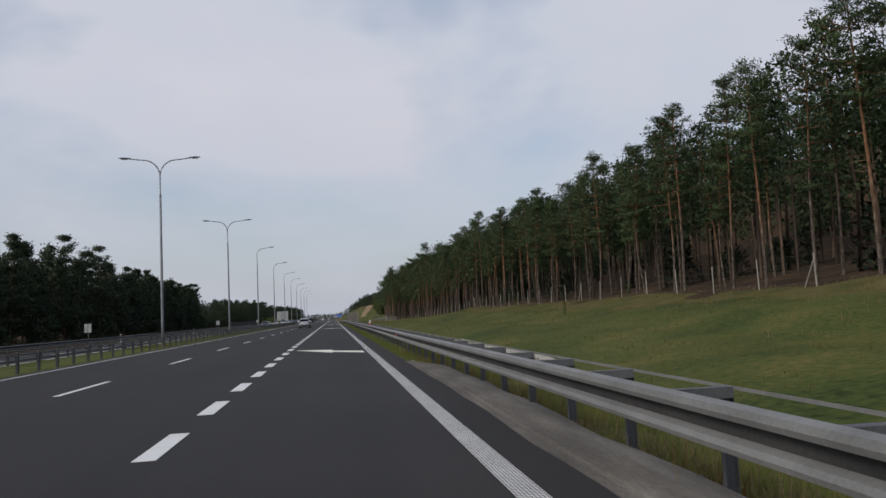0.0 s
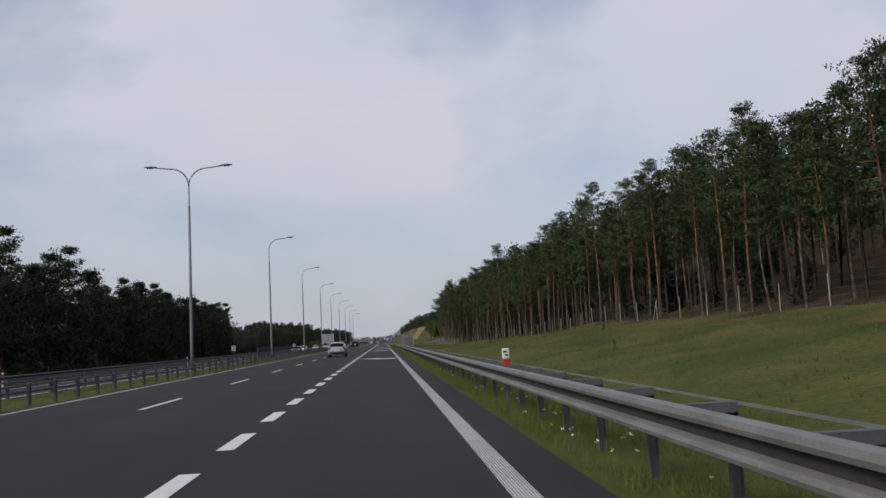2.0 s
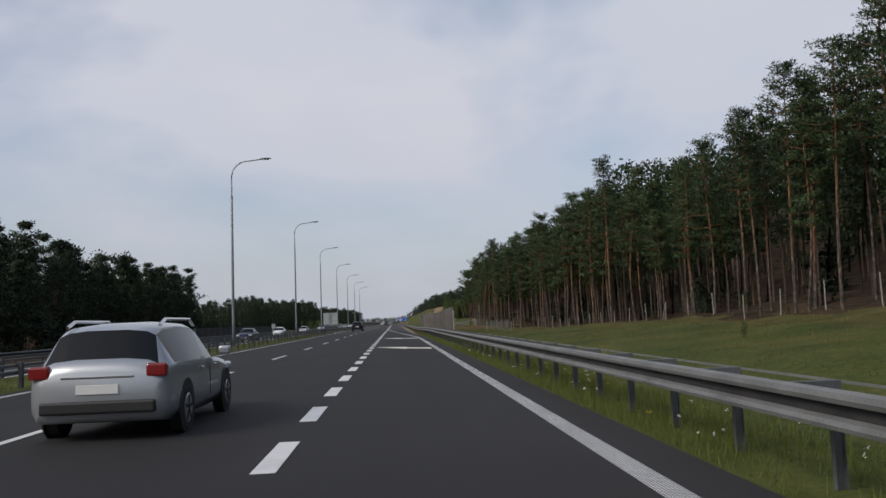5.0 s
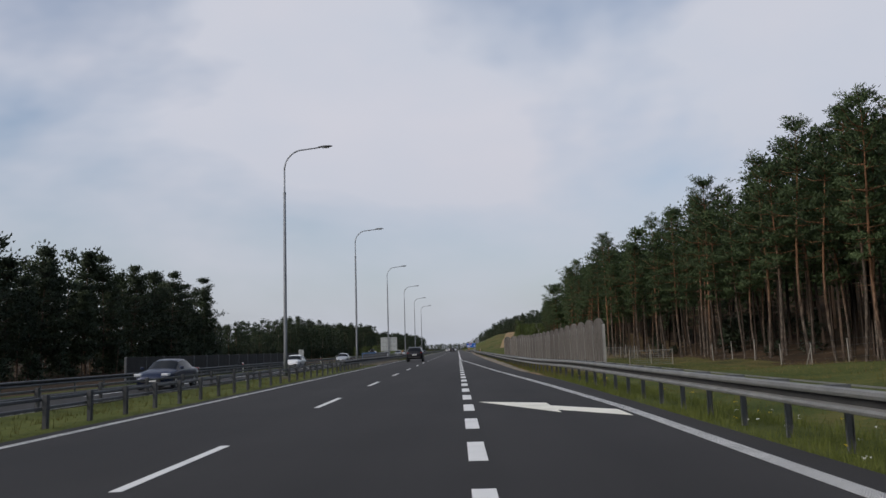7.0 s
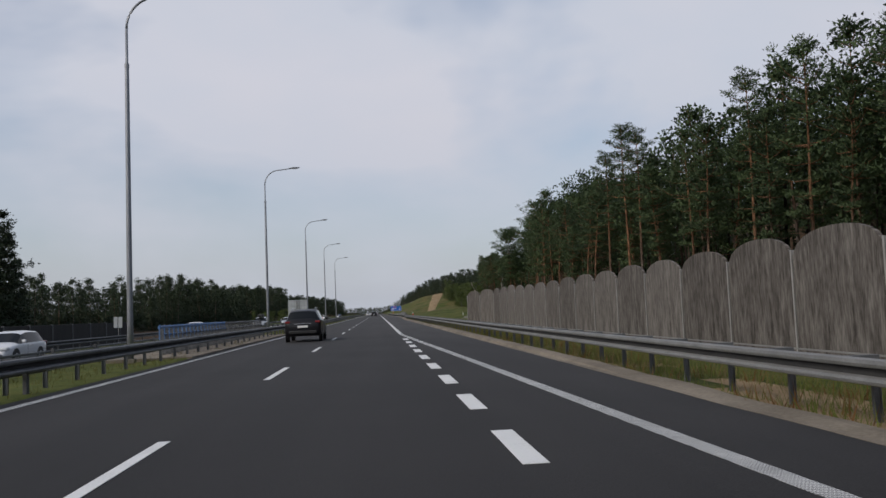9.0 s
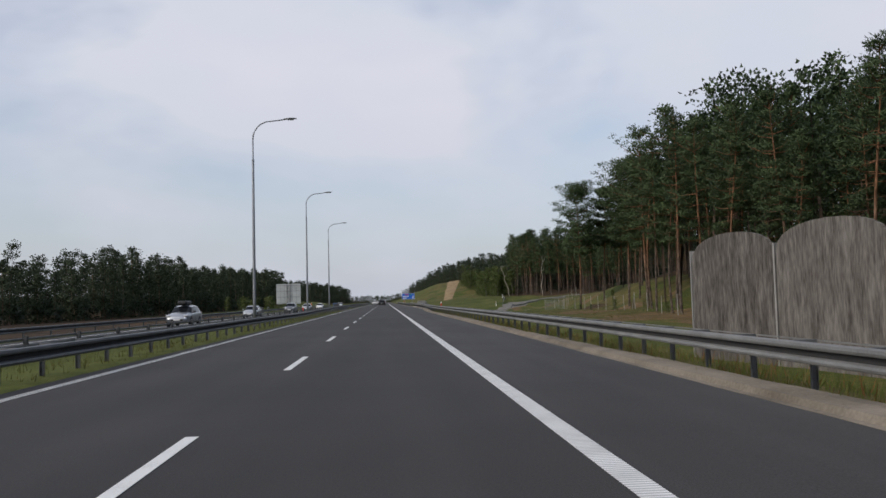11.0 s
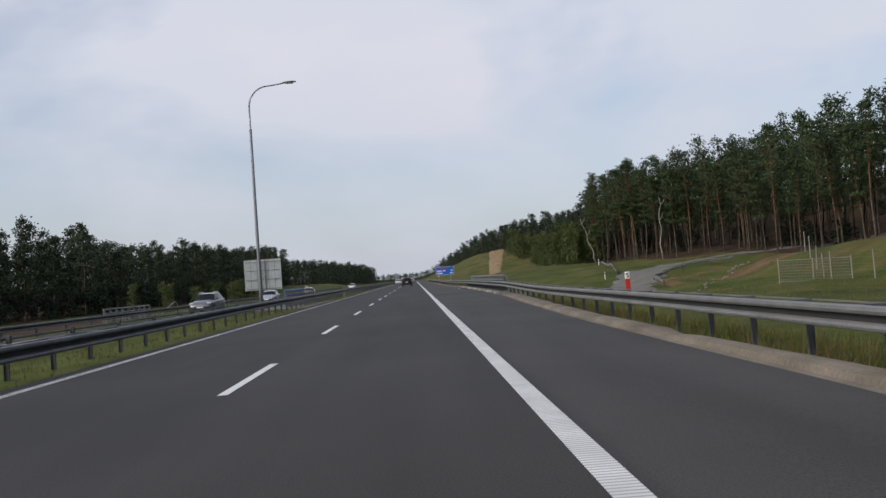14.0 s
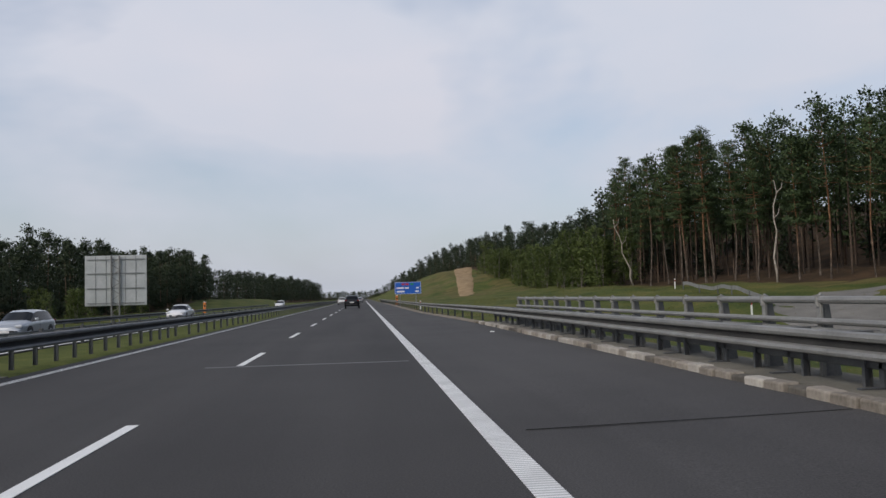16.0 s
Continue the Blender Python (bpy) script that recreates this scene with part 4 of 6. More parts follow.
def post_mesh(h=1.35):
    """A steel channel post."""
    bm = bmesh.new()
    add_box(bm, (0, 0.026, 0.72 - h / 2), (0.10, 0.008, h))
    add_box(bm, (-0.047, 0, 0.72 - h / 2), (0.006, 0.052, h))
    add_box(bm, (0.047, 0, 0.72 - h / 2), (0.006, 0.052, h))
    return bm_mesh("post", bm, ZINC_DARK)


def spacer_mesh(depth):
    bm = bmesh.new()
    add_box(bm, (depth / 2, 0, 0.738), (depth, 0.09, 0.012), 0.002)
    add_box(bm, (depth / 2, 0.04, 0.70), (depth, 0.008, 0.075))
    add_box(bm, (depth / 2, -0.04, 0.70), (depth, 0.008, 0.075))
    return bm_mesh("spacer", bm, ZINC_DARK)


POST = post_mesh()
SPACER = spacer_mesh(0.46)


def barrier(label, y0, y1, xf, zf, facing, setback, spacer, pitch=2.0, rear=True, mat=None, group="crash barriers"):
    """Steel crash barrier along y. facing -1: the beam looks to the left. Beams of four metres, posts, spacers and a strap behind."""
    root = thing("crash_barrier", label, "crash barrier", group=group)
    n = max(1, round((y1 - y0) / 4))
    for k in range(n):
        a, b = y0 + (y1 - y0) * k / n, y0 + (y1 - y0) * (k + 1) / n
        prof = [(x * (-facing), z) for x, z in BEAM]
        if facing > 0:
            prof = prof[::-1]
        part("beam", sweep_y(prof, a, b + 0.03, lambda y: (xf(y), zf(y)), 1), mat or ZINC, root)
        # dark strip: the upper ridge's shade is painted in along with the dirt
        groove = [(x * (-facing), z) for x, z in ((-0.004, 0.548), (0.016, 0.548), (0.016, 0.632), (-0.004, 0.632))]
        part("groove", sweep_y(groove if facing < 0 else groove[::-1], a, b, lambda y: (xf(y), zf(y)), 1), GROOVE_SHADE_DIRT, root, "dark strip painting shade and dirt into the groove between the ridges")
        if rear:
            part("strap", sweep_y([(0, 0.712), (0.008, 0.712), (0.008, 0.738), (0, 0.738)], a, b, lambda y: (xf(y) - facing * (setback + 0.08), zf(y)), 1), ZINC, root)
    y = y0 + 0.6
    i = 0
    while y < y1:
        x = xf(y) - facing * setback
        child("post", POST, root, Matrix.Translation((x, y, zf(y) - 0.01)))
        if spacer:
            m = Matrix.Translation((xf(y), y, zf(y)))
            if facing > 0:
                m = m @ Matrix.Rotation(math.pi, 4, "Z")
            child("spacer", spacer, root, m)
        y += pitch
        i += 1
    return root


barrier("galvanised steel crash barrier on grass verge beside the merge lane", -47.5, 176, rail_x, rail_z, -1, 0.42, SPACER, 2.0)
barrier("galvanised steel crash barrier in front of the noise wall", 176, 296, rail_x, rail_z, -1, 0.42, SPACER, 2.0)
barrier("galvanised steel crash barrier along the hard shoulder", 296, 366, rail_x, rail_z, -1, 0.42, SPACER, 2.0)
barrier("galvanised steel crash barrier on the bridge edge", 366, 404, rail_x, rail_z, -1, 0.30, SPACER, 1.33)
barrier("galvanised steel crash barrier running on along the shoulder", 404, 640, rail_x, rail_z, -1, 0.42, None, 4.0, rear=False)


def median_z(y):
    return lerp_table([(200, -0.02), (275, -0.10), (303, -0.17), (330, -0.08), (358, 0.0)], y)


def flat(v):
    return lambda y: v


slim_post = bm_mesh("post", add_box(box((0, 0, 0.10), (0.09, 0.13, 1.16), 0.008), (-0.05, 0, 0.55), (0.03, 0.10, 0.22)), ZINC_SHADE)


def slim_barrier(label, x, y0, y1, z, side, pitch):
    """A low barrier of slim posts and two narrow rails, which run on the given side of the posts."""
    root = thing("crash_barrier", label, "crash barrier", group="crash barriers")
    y = y0 + 0.7
    while y < y1:
        child("post", slim_post, root, pose(x, y, z, 0, 0, 0 if side < 0 else 180))
        y += pitch
    rail = bm_mesh("rail", box((0, 2.0, 0), (0.05, 4.0, 0.075), 0.015), ZINC_DARK)
    for k in range(round((y1 - y0) / 4)):
        for h in (0.40, 0.585):
            child("rail", rail, root, Matrix.Translation((x + 0.11 * side, y0 + k * 4, z + h)))
    return root


slim_barrier("low steel post-and-rail barrier in the grassy median", -8.62, -40, 204, 0.0, -1, 2.0)
slim_barrier("low steel post-and-rail barrier facing the opposite carriageway", -11.9, -40, 252, -0.05, -1, 4.0)
slim_barrier("low steel post-and-rail barrier facing oncoming traffic further on", -11.9, 252, 600, -0.05, -1, 4.0)
# beams facing away from the sun have their shade put into a darker steel
barrier("steel median barrier with posts below a dark beam", 194, 372, flat(-8.56), median_z, 1, 0.42, SPACER, 2.0, rear=True, mat=ZINC_DARK)
barrier("steel median barrier along the bridge", 372, 404, flat(-8.56), flat(0.0), 1, 0.42, SPACER, 1.33, rear=True, mat=ZINC_DARK)
barrier("steel median barrier running on beside the fast lane", 404, 640, flat(-8.56), flat(0.0), 1, 0.16, None, 2.0, rear=False, mat=ZINC_DARK)
barrier("steel outer barrier of the opposite carriageway", -30, 250, flat(-22.9), flat(-0.40), 1, 0.16, None, 4.0, rear=False, mat=ZINC_DARK)
barrier("steel outer barrier of the opposite carriageway further on", 250, 560, flat(-22.9), flat(-0.40), 1, 0.16, None, 4.0, rear=False, mat=ZINC_DARK)

# ---- lamps ----
LAMP_X = -10.28


def lamp_arm(side):
    """The pole's bend: a quarter round that leans out and then runs nearly level."""
    pts = []
    for k in range(13):
        a = k / 12 * math.pi / 2
        pts.append((side * 1.15 * (1 - math.cos(a)), 0, 12.35 + 1.22 * math.sin(a)))
    pts.append((side * 1.75, 0, 13.64))
    pts.append((side * 2.15, 0, 13.69))
    return pts


def lamp_head(side):
    bm = bmesh.new()
    prof = [(2.05, 0.045, 0.05), (2.20, 0.10, 0.075), (2.45, 0.15, 0.085), (2.72, 0.14, 0.07), (2.90, 0.07, 0.03)]
    rings = []
    for x, w, h in prof:
        z = 13.70 + (x - 2.05) * 0.05
        rings.append([bm.verts.new((side * x, w * math.cos(a), z + h * math.sin(a) * (1.0 if math.sin(a) > 0 else 0.55))) for a in (2 * math.pi * k / 10 for k in range(10))])
    for a, b in zip(rings, rings[1:]):
        for k in range(10):
            bm.faces.new((a[k], a[(k + 1) % 10], b[(k + 1) % 10], b[k]))
    bm.faces.new(rings[0])
    bm.faces.new(rings[-1])
    return bm


def street_lamp(y, double):
    root = thing("street_lamp", "tall grey steel street lamp with two curved arms in the median" if double else "tall grey steel street lamp with one curved arm in the median", "street lamp", pose(LAMP_X, y, -0.06), "street lamps")
    part("base", box((0, 0, 0.04), (0.34, 0.34, 0.16), 0.02), SLAB, root, "concrete footing")
    part("pole", tube([(0, 0, 0.1), (0, 0, 1.6), (0, 0, 10.9), (0, 0, 11.0), (0, 0, 12.36)], [0.115, 0.105, 0.075, 0.052, 0.048], 10), POLE, root, smooth=True)
    part("hatch", box((0.103, 0, 0.9), (0.02, 0.09, 0.36), 0.006), LAMP_HEAD, root)
    part("collar", tube([(0, 0, 10.86), (0, 0, 11.02)], 0.083, 10), POLE, root)
    for side in (1, -1) if double else (1,):
        part("arm", tube(lamp_arm(side), [0.048] * 10 + [0.042] * 5, 8), POLE, root, smooth=True)
        head = part("lamp_head", lamp_head(side), LAMP_HEAD, root, smooth=True)
        part("lens", box((side * 2.5, 0, 13.665), (0.42, 0.2, 0.03), 0.012), LAMP_GLASS, head)
    return root


for i, ly in enumerate((28.7, 67.3, 105.7, 143.9, 181.7, 215.5, 252.9, 291.0, 327.8, 363.5)):
    street_lamp(ly, i < 2)

# ---- dusty concrete edge between asphalt and verge ----
def gutter_edge(name, y0, y1, width, label, mat=None, rise=lambda y: 0.03):
    """A concrete edge: a flush channel strip, a kerb face of the given rise and a dusty top."""
    ys = stations([(y0, y1, 1.0)])
    verts, faces = [], []
    for y in ys:
        x0 = road_right(y) - 0.03
        w = width(y)
        h = rise(y)
        wob = 0.12 * noise.noise((0.2, y * 0.4, 2.0)) + 0.06 * noise.noise((0.7, y * 2.1, 5.0))
        z = shoulder_drop(x0, y)
        verts += [(x0 + wob * 0.4, y, z + 0.006), (x0 + 0.13, y, z + 0.010), (x0 + 0.17, y, z + h), (x0 + 0.17 + (w - 0.17) * 0.5, y, z + h + 0.015 + 0.15 * wob), (x0 + w + wob, y, z + h * 0.9), (x0 + w + 0.05 + wob, y, z - 0.2), (x0, y, z - 0.2)]
    for j in range(len(ys) - 1):
        for c in range(7):
            a, b = j * 7 + c, j * 7 + (c + 1) % 7
            faces.append((a, b, b + 7, a + 7))
    faces += [tuple(range(6, -1, -1)), tuple(len(verts) - 7 + k for k in range(7))]
    return tagged(new(name, mesh_from(name, verts, faces, mat or DUST)), label, "kerb", kind="structure")


def inlet_rise(y):
    """The kerb's height, dipping to the road at the drain inlets."""
    dip = max(math.exp(-((y - at) / 0.7) ** 2) for at in (201.0, 269.0, 297.0, 330.0))
    return 0.075 * smooth_step(196, 215, y) * (1 - 0.85 * dip) + 0.02


gutter_edge("kerb_1", -46, -8.5, lambda y: 0.55 * (1 - smooth_step(-12, -9, y)) + 0.20, "dusty concrete gutter edge ending in the verge", GUTTER_DIRTY)
gutter_edge("kerb_2", 181, 362, lambda y: 0.10 + 0.60 * smooth_step(181, 205, y) + 0.12 * math.sin(y * 0.11), "dusty raised concrete kerb with drain inlets along the hard shoulder", None, inlet_rise)
gutter_edge("kerb_3", 406, 560, lambda y: 0.6, "dusty concrete gutter edge beyond the bridge")

# ---- bridge edge: kerb stones, slab and parapet ----
slab = strip("bridge_slab", lambda y: road_right(y) + 0.22, lambda y: 5.35, stations([(360, 404, 1)]), lambda x, y: shoulder_drop(3.8, y) - 0.05 + 0.15 * smooth_step(361, 366.5, y), SLAB, 0.5)
tagged(new("bridge_edge_slab", slab), "dirty grey concrete edge slab of the bridge", "bridge", kind="structure")
kerb_stones = [bm_mesh("kerb_stone", box((0, 0, 0), (0.24, w, 0.26), 0.03), m) for w, m in ((0.485, STONE_PALE), (0.485, STONE), (0.47, STONE_DARK))]
kerb = thing("kerb_row", "row of pale worn stone kerbs along the bridge, some broken dark", "kerb", kind="structure")
kerb_rng = random.Random(11)
for k in range(77):
    y = 365.8 + k * 0.5
    kind = kerb_rng.choice((0, 0, 1, 1, 2))
    child("kerb_stone", kerb_stones[kind], kerb, pose(road_right(y) + 0.10 + kerb_rng.uniform(-0.025, 0.02) + 0.03 * (kind == 2), y + 0.25, shoulder_drop(3.8, y) + kerb_rng.uniform(-0.02, 0.0) - 0.025 * (kind == 2), kerb_rng.uniform(-1, 1), kerb_rng.uniform(-1.5, 1.5), kerb_rng.uniform(-1.5, 1.5)))
lower_rail = thing("lower_rail", "grey steel lower rail behind the bridge barrier", "crash barrier", group="crash barriers")
for k in range(19):
    y = 366.5 + k * 2
    part("rail", box((4.68, y + 1.0, 0.46), (0.05, 1.99, 0.17), 0.012), ZINC_DARK, lower_rail)
    part("foot", box((4.55, y + 0.5, 0.17), (0.34, 0.10, 0.03), 0.008), ZINC_SHADE, lower_rail)
    part("upright", box((4.68, y + 0.5, 0.30), (0.05, 0.08, 0.40), 0.008), ZINC_DARK, lower_rail)


def parapet(label, x, y0, y1, z0, top, mat, pitch, group="parapets"):
    """A steel bridge railing: posts, two rails and a handrail."""
    root = thing("bridge_parapet", label, "railing", group=group)
    h = top - z0
    n = round((y1 - y0) / pitch)
    bm = bmesh.new()
    add_box(bm, (0, 0, z0 + h * 0.5), (0.05, 0.09, h), 0.01)
    add_box(bm, (0.05, 0, z0 + 0.012), (0.26, 0.18, 0.024), 0.004)
    post = bm_mesh("parapet_post", bm, mat)
    web = mesh_from("post_web", [(0.02 + a * w_, y_, z_) for z_, w_ in ((z0, 0.24), (top - 0.06, 0.10)) for a, y_ in ((0, -0.02), (1, -0.02), (1, 0.02), (0, 0.02))], [(0, 1, 2, 3), (7, 6, 5, 4), (0, 4, 5, 1), (1, 5, 6, 2), (2, 6, 7, 3), (3, 7, 4, 0)], ZINC_DARK)
    part("handrail", tube([(x, y0, top), (x, y1, top)], 0.05, 8), mat, root)
    side = -1 if x > -9 else 1
    part("rail", tube([(x + side * 0.06, y0, z0 + h * 0.74), (x + side * 0.06, y1, z0 + h * 0.74)], 0.042, 8), mat, root)
    part("rail", box((x - side * 0.10, (y0 + y1) / 2, z0 + h * 0.26), (0.04, y1 - y0, 0.06), 0.012), mat, root)
    cap = bm_mesh("post_cap", tube([(-0.03, 0, top - 0.09), (-0.035, 0, top + 0.045), (0.0, 0, top + 0.062), (0.06, 0, top + 0.03)], [0.03, 0.032, 0.032, 0.028], 6), mat)
    for k in range(n + 1):
        upright = child("parapet_post", post, root, Matrix.Translation((x, y0 + (y1 - y0) * k / n, 0)))
        child("post_web", web, upright)
        child("post_cap", cap, upright)
    return root


parapet("galvanised steel bridge parapet with round handrail", 4.85, 369.5, 399.5, 0.10, 1.17, ZINC, 1.5)
end_rail = thing("curved_railing", "bent steel handrail running down beside the bridge end", "railing")
part("handrail", tube([(4.85, 369.5, 1.17), (4.95, 369.2, 1.13), (5.15, 369.0, 0.92), (5.4, 368.7, 0.3), (5.5, 368.6, -0.25)], 0.045, 8), ZINC_DARK, end_rail, smooth=True)
median_slab = strip("median_slab", lambda y: -12.3, lambda y: -8.12, stations([(367, 385, 3)]), lambda x, y: 0.015, SLAB, 0.3)
tagged(new("median_slab", median_slab), "dusty concrete slab between the carriageways on the bridge", "bridge", kind="structure")
parapet("galvanised steel parapet in the median over the underpass", -10.15, 381, 387, -0.05, 1.12, ZINC_DARK, 1.5)
parapet("blue painted steel parapet in the median", -10.15, 371.5, 380.6, -0.05, 1.16, BLUE_RAIL, 0.75)
parapet("blue painted steel railing in the median", -10.15, 219, 233, -0.05, 1.14, BLUE_RAIL, 0.8)
parapet("grey steel railing in the median", -10.15, 233.6, 247, -0.05, 1.12, ZINC_DARK, 1.3)
parapet("galvanised steel parapet on the far edge of the opposite carriageway", -23.5, 374, 384, -0.42, 0.72, ZINC, 1.25)
far_rail = thing("curved_railing", "bent steel handrail ending the parapet beyond the opposite carriageway", "railing")
part("handrail", tube([(-23.5, 387.5, -0.2), (-23.5, 389.5, 0.4), (-23.5, 391.0, 0.76), (-23.5, 391.8, 0.78), (-23.5, 392.2, 0.58), (-23.5, 392.2, -0.5)], 0.05, 8), ZINC, far_rail, smooth=True)
median_slab_2 = strip("median_slab_over_culvert", lambda y: -11.4, lambda y: -8.2, stations([(216, 249, 3)]), lambda x, y: 0.02, DUST, 0.3)
tagged(new("median_slab_over_culvert", median_slab_2), "dusty pale concrete slab in the median under the railings", "slab", kind="structure")
joint = new("bridge_joint", bm_mesh("bridge_joint", box((-2.35, 385.5, 0.001), (4.2, 0.09, 0.008)), SEALER))
tagged(joint, "sealed joint across the asphalt", "road joint", kind="structure")

joint_2 = new("bridge_joint_near", strip("bridge_joint_near", lambda y: 0.4, lambda y: 3.85, [376.29, 376.315], lambda x, y: shoulder_drop(x, y) + 0.009, GROOVE_SHADE_DIRT, 0.006, 8))
tagged(joint_2, "dark narrow joint cut across the asphalt", "road joint", kind="structure")

# ---- noise wall ----
WALL_X, WALL_Y, PANEL_W = 8.4, 182.3, 3.5


def panel_mesh():
    """A board panel with a round-arched head, framed by a thin edge strip."""
    bm = bmesh.new()
    w, zs, zt, d = PANEL_W - 0.08, 2.22, 3.0, 0.09
    head = []
    for k in range(13):
        t = k / 12
        a = math.pi * (1 - t)
        head.append((w / 2 + w / 2 * math.cos(a), zs + (zt - zs) * math.sin(a) ** 0.66))
    loop = [(0, -0.7), (w, -0.7)] + [(y, z) for y, z in head[::-1]]
    a = [bm.verts.new((-d / 2, y, z)) for y, z in loop]
    b = [bm.verts.new((d / 2, y, z)) for y, z in loop]
    bm.faces.new(a[::-1])
    bm.faces.new(b)
    for k in range(len(loop)):
        bm.faces.new((a[k], a[(k + 1) % len(loop)], b[(k + 1) % len(loop)], b[k]))
    # upright board edges
    for k in range(1, 14):
        y = w * k / 14
        add_box(bm, (-d / 2 - 0.001, y, 0.75), (0.005, 0.018, 2.85))
    return bm_mesh("panel", bm, WOOD_PANEL)


panel = panel_mesh()
bm = bmesh.new()
add_box(bm, (0, 0, 0.95), (0.16, 0.012, 3.3))
add_box(bm, (-0.075, 0, 0.95), (0.012, 0.055, 3.3))
add_box(bm, (0.075, 0, 0.95), (0.012, 0.055, 3.3))
panel_post = bm_mesh("wall_post", bm, PANEL_POST)
noise_wall = thing("noise_wall", "weathered grey-brown timber noise wall with arched panels", "noise wall", kind="")
x, y, turn = WALL_X, WALL_Y, 0.0
for k in range(22):
    turn = 0.0 if k < 20 else 12.0
    m = pose(x, y, -0.05 - 0.2 * smooth_step(2, 8, k) * (1 - smooth_step(15, 17, k)) + 0.02 * math.sin(k * 2.3), 0, 0, turn)
    child("wall_post", panel_post, noise_wall, m)
    child("panel", panel, noise_wall, m @ Matrix.Translation((0, 0.04, 0)))
    x -= PANEL_W * math.sin(radians(turn))
    y += PANEL_W * math.cos(radians(turn))
child("wall_post", panel_post, noise_wall, pose(x, y, -0.05))

left_wall = thing("noise_wall", "low dark timber noise wall beyond the opposite carriageway", "noise wall")
low_panel = bm_mesh("panel", box((0, 1.95, 0.35), (0.1, 3.84, 2.5), 0.02), DARK_PANEL)
low_post = bm_mesh("wall_post", box((0, 0, 0.35), (0.16, 0.12, 2.56), 0.01), ZINC_DARK)
for k in range(18):
    child("panel", low_panel, left_wall, Matrix.Translation((-25.5, 196 + k * 4.0, -0.15)))
    child("wall_post", low_post, left_wall, Matrix.Translation((-25.5, 195.95 + k * 4.0, -0.15)))

# ---- signs ----


# distance sign, facing the traffic
sign = thing("distance_sign", "blue motorway distance sign with white lettering on grey posts", "road sign", pose(5.6, 490, 0))
part("board", box((0, 0, 2.62), (3.95, 0.05, 1.80), 0.02), BLUE, sign)
part("border", add_box(add_box(add_box(box((0, -0.03, 3.48), (3.85, 0.012, 0.035)), (0, -0.03, 1.76), (3.85, 0.012, 0.035)), (-1.91, -0.03, 2.62), (0.035, 0.012, 1.68)), (1.91, -0.03, 2.62), (0.035, 0.012, 1.68)), WHITE, sign)
part("route_shield", box((-0.72, -0.032, 3.18), (0.42, 0.014, 0.27), 0.01), RED, sign, "red route shield")
part("route_shield", box((-0.10, -0.032, 3.18), (0.50, 0.014, 0.27), 0.01), RED, sign, "red route shield")
part("route_shield", box((0.62, -0.032, 3.18), (0.50, 0.014, 0.27), 0.01), GREEN_SIGN, sign, "green route shield")
for z, bars in ((2.62, ((-1.15, 1.05), (-0.15, 0.62), (1.45, 0.40))), (2.10, ((-1.10, 1.15), (1.38, 0.55)))):
    for x, w in bars:
        part("lettering", box((x, -0.032, z), (w, 0.014, 0.22), 0.01), WHITE, sign, "white lettering")
for x in (-1.2, 1.2):
    part("post", tube([(x, 0.08, -0.6), (x, 0.08, 3.4)], 0.07, 8), ZINC, sign)

# large sign seen from behind, for the oncoming traffic
back = thing("gantry_sign", "large direction sign seen from behind on a lattice post", "road sign", pose(-27.6, 458.8, 0))
part("board", box((0, 0.05, 3.93), (6.45, 0.05, 5.4), 0.02), SIGN_BACK, back)
for z in (1.5, 3.1, 4.7, 6.2):
    part("rib", box((0, -0.02, z), (6.0, 0.09, 0.10), 0.008), SIGN_RIB, back)
for x in (-2.1, -1.0, 1.0, 2.1):
    part("rib", box((x, 0.01, 3.93), (0.06, 0.05, 5.2)), SIGN_RIB, back)
for x in (-0.42, 0.42):
    part("post", tube([(x, -0.14, -0.7), (x, -0.14, 6.6)], 0.09, 8), ZINC, back)
for k in range(10):
    z = -0.2 + k * 0.66
    part("brace", tube([(-0.42, -0.14, z), (0.42, -0.14, z + 0.6)] if k % 2 else [(0.42, -0.14, z), (-0.42, -0.14, z + 0.6)], 0.035, 6), ZINC, back)


def small_sign(x, y, z):
    root = thing("median_sign", "small grey twin sign plate seen from behind on one post", "road sign", pose(x, y, 0), "median signs")
    part("post", tube([(0, 0, -0.7), (0, 0, z + 0.9)], 0.035, 8), ZINC, root)
    part("plate", box((-0.24, -0.03, z + 0.45), (0.34, 0.025, 0.95), 0.01), SIGN_BACK, root)
    part("plate", box((0.16, -0.03, z + 0.45), (0.34, 0.025, 0.95), 0.01), SIGN_BACK, root)
    return root


def marker_post(x, y, z, slim, label):
    """Roadside marker: a white plastic blade with a dark band and a red reflector, or a broad red and white one."""
    root = thing("marker_post", label, "marker post", pose(x, y, z), "marker posts")
    if slim:
        part("blade", box((0, 0, 0.5), (0.12, 0.05, 1.0), 0.02), WHITE, root)
        part("band", box((0, 0, 0.80), (0.125, 0.055, 0.16), 0.015), BLACK, root)
        part("reflector", box((0, -0.03, 0.80), (0.05, 0.012, 0.12), 0.004), RED, root, "red reflector")
    else:
        part("stake", box((0, 0, 0.30), (0.08, 0.05, 0.80), 0.01), ZINC_DARK, root)
        part("blade", box((0, 0, 0.80), (0.15, 0.05, 0.40), 0.02), RED, root, "red lower half")
        part("cap", box((0, 0, 1.11), (0.15, 0.05, 0.22), 0.02), WHITE, root, "white upper half with dark figures")
        part("figures", add_box(box((-0.02, -0.029, 1.15), (0.08, 0.006, 0.035)), (0.015, -0.029, 1.08), (0.06, 0.006, 0.035)), BLACK, root)
    return root


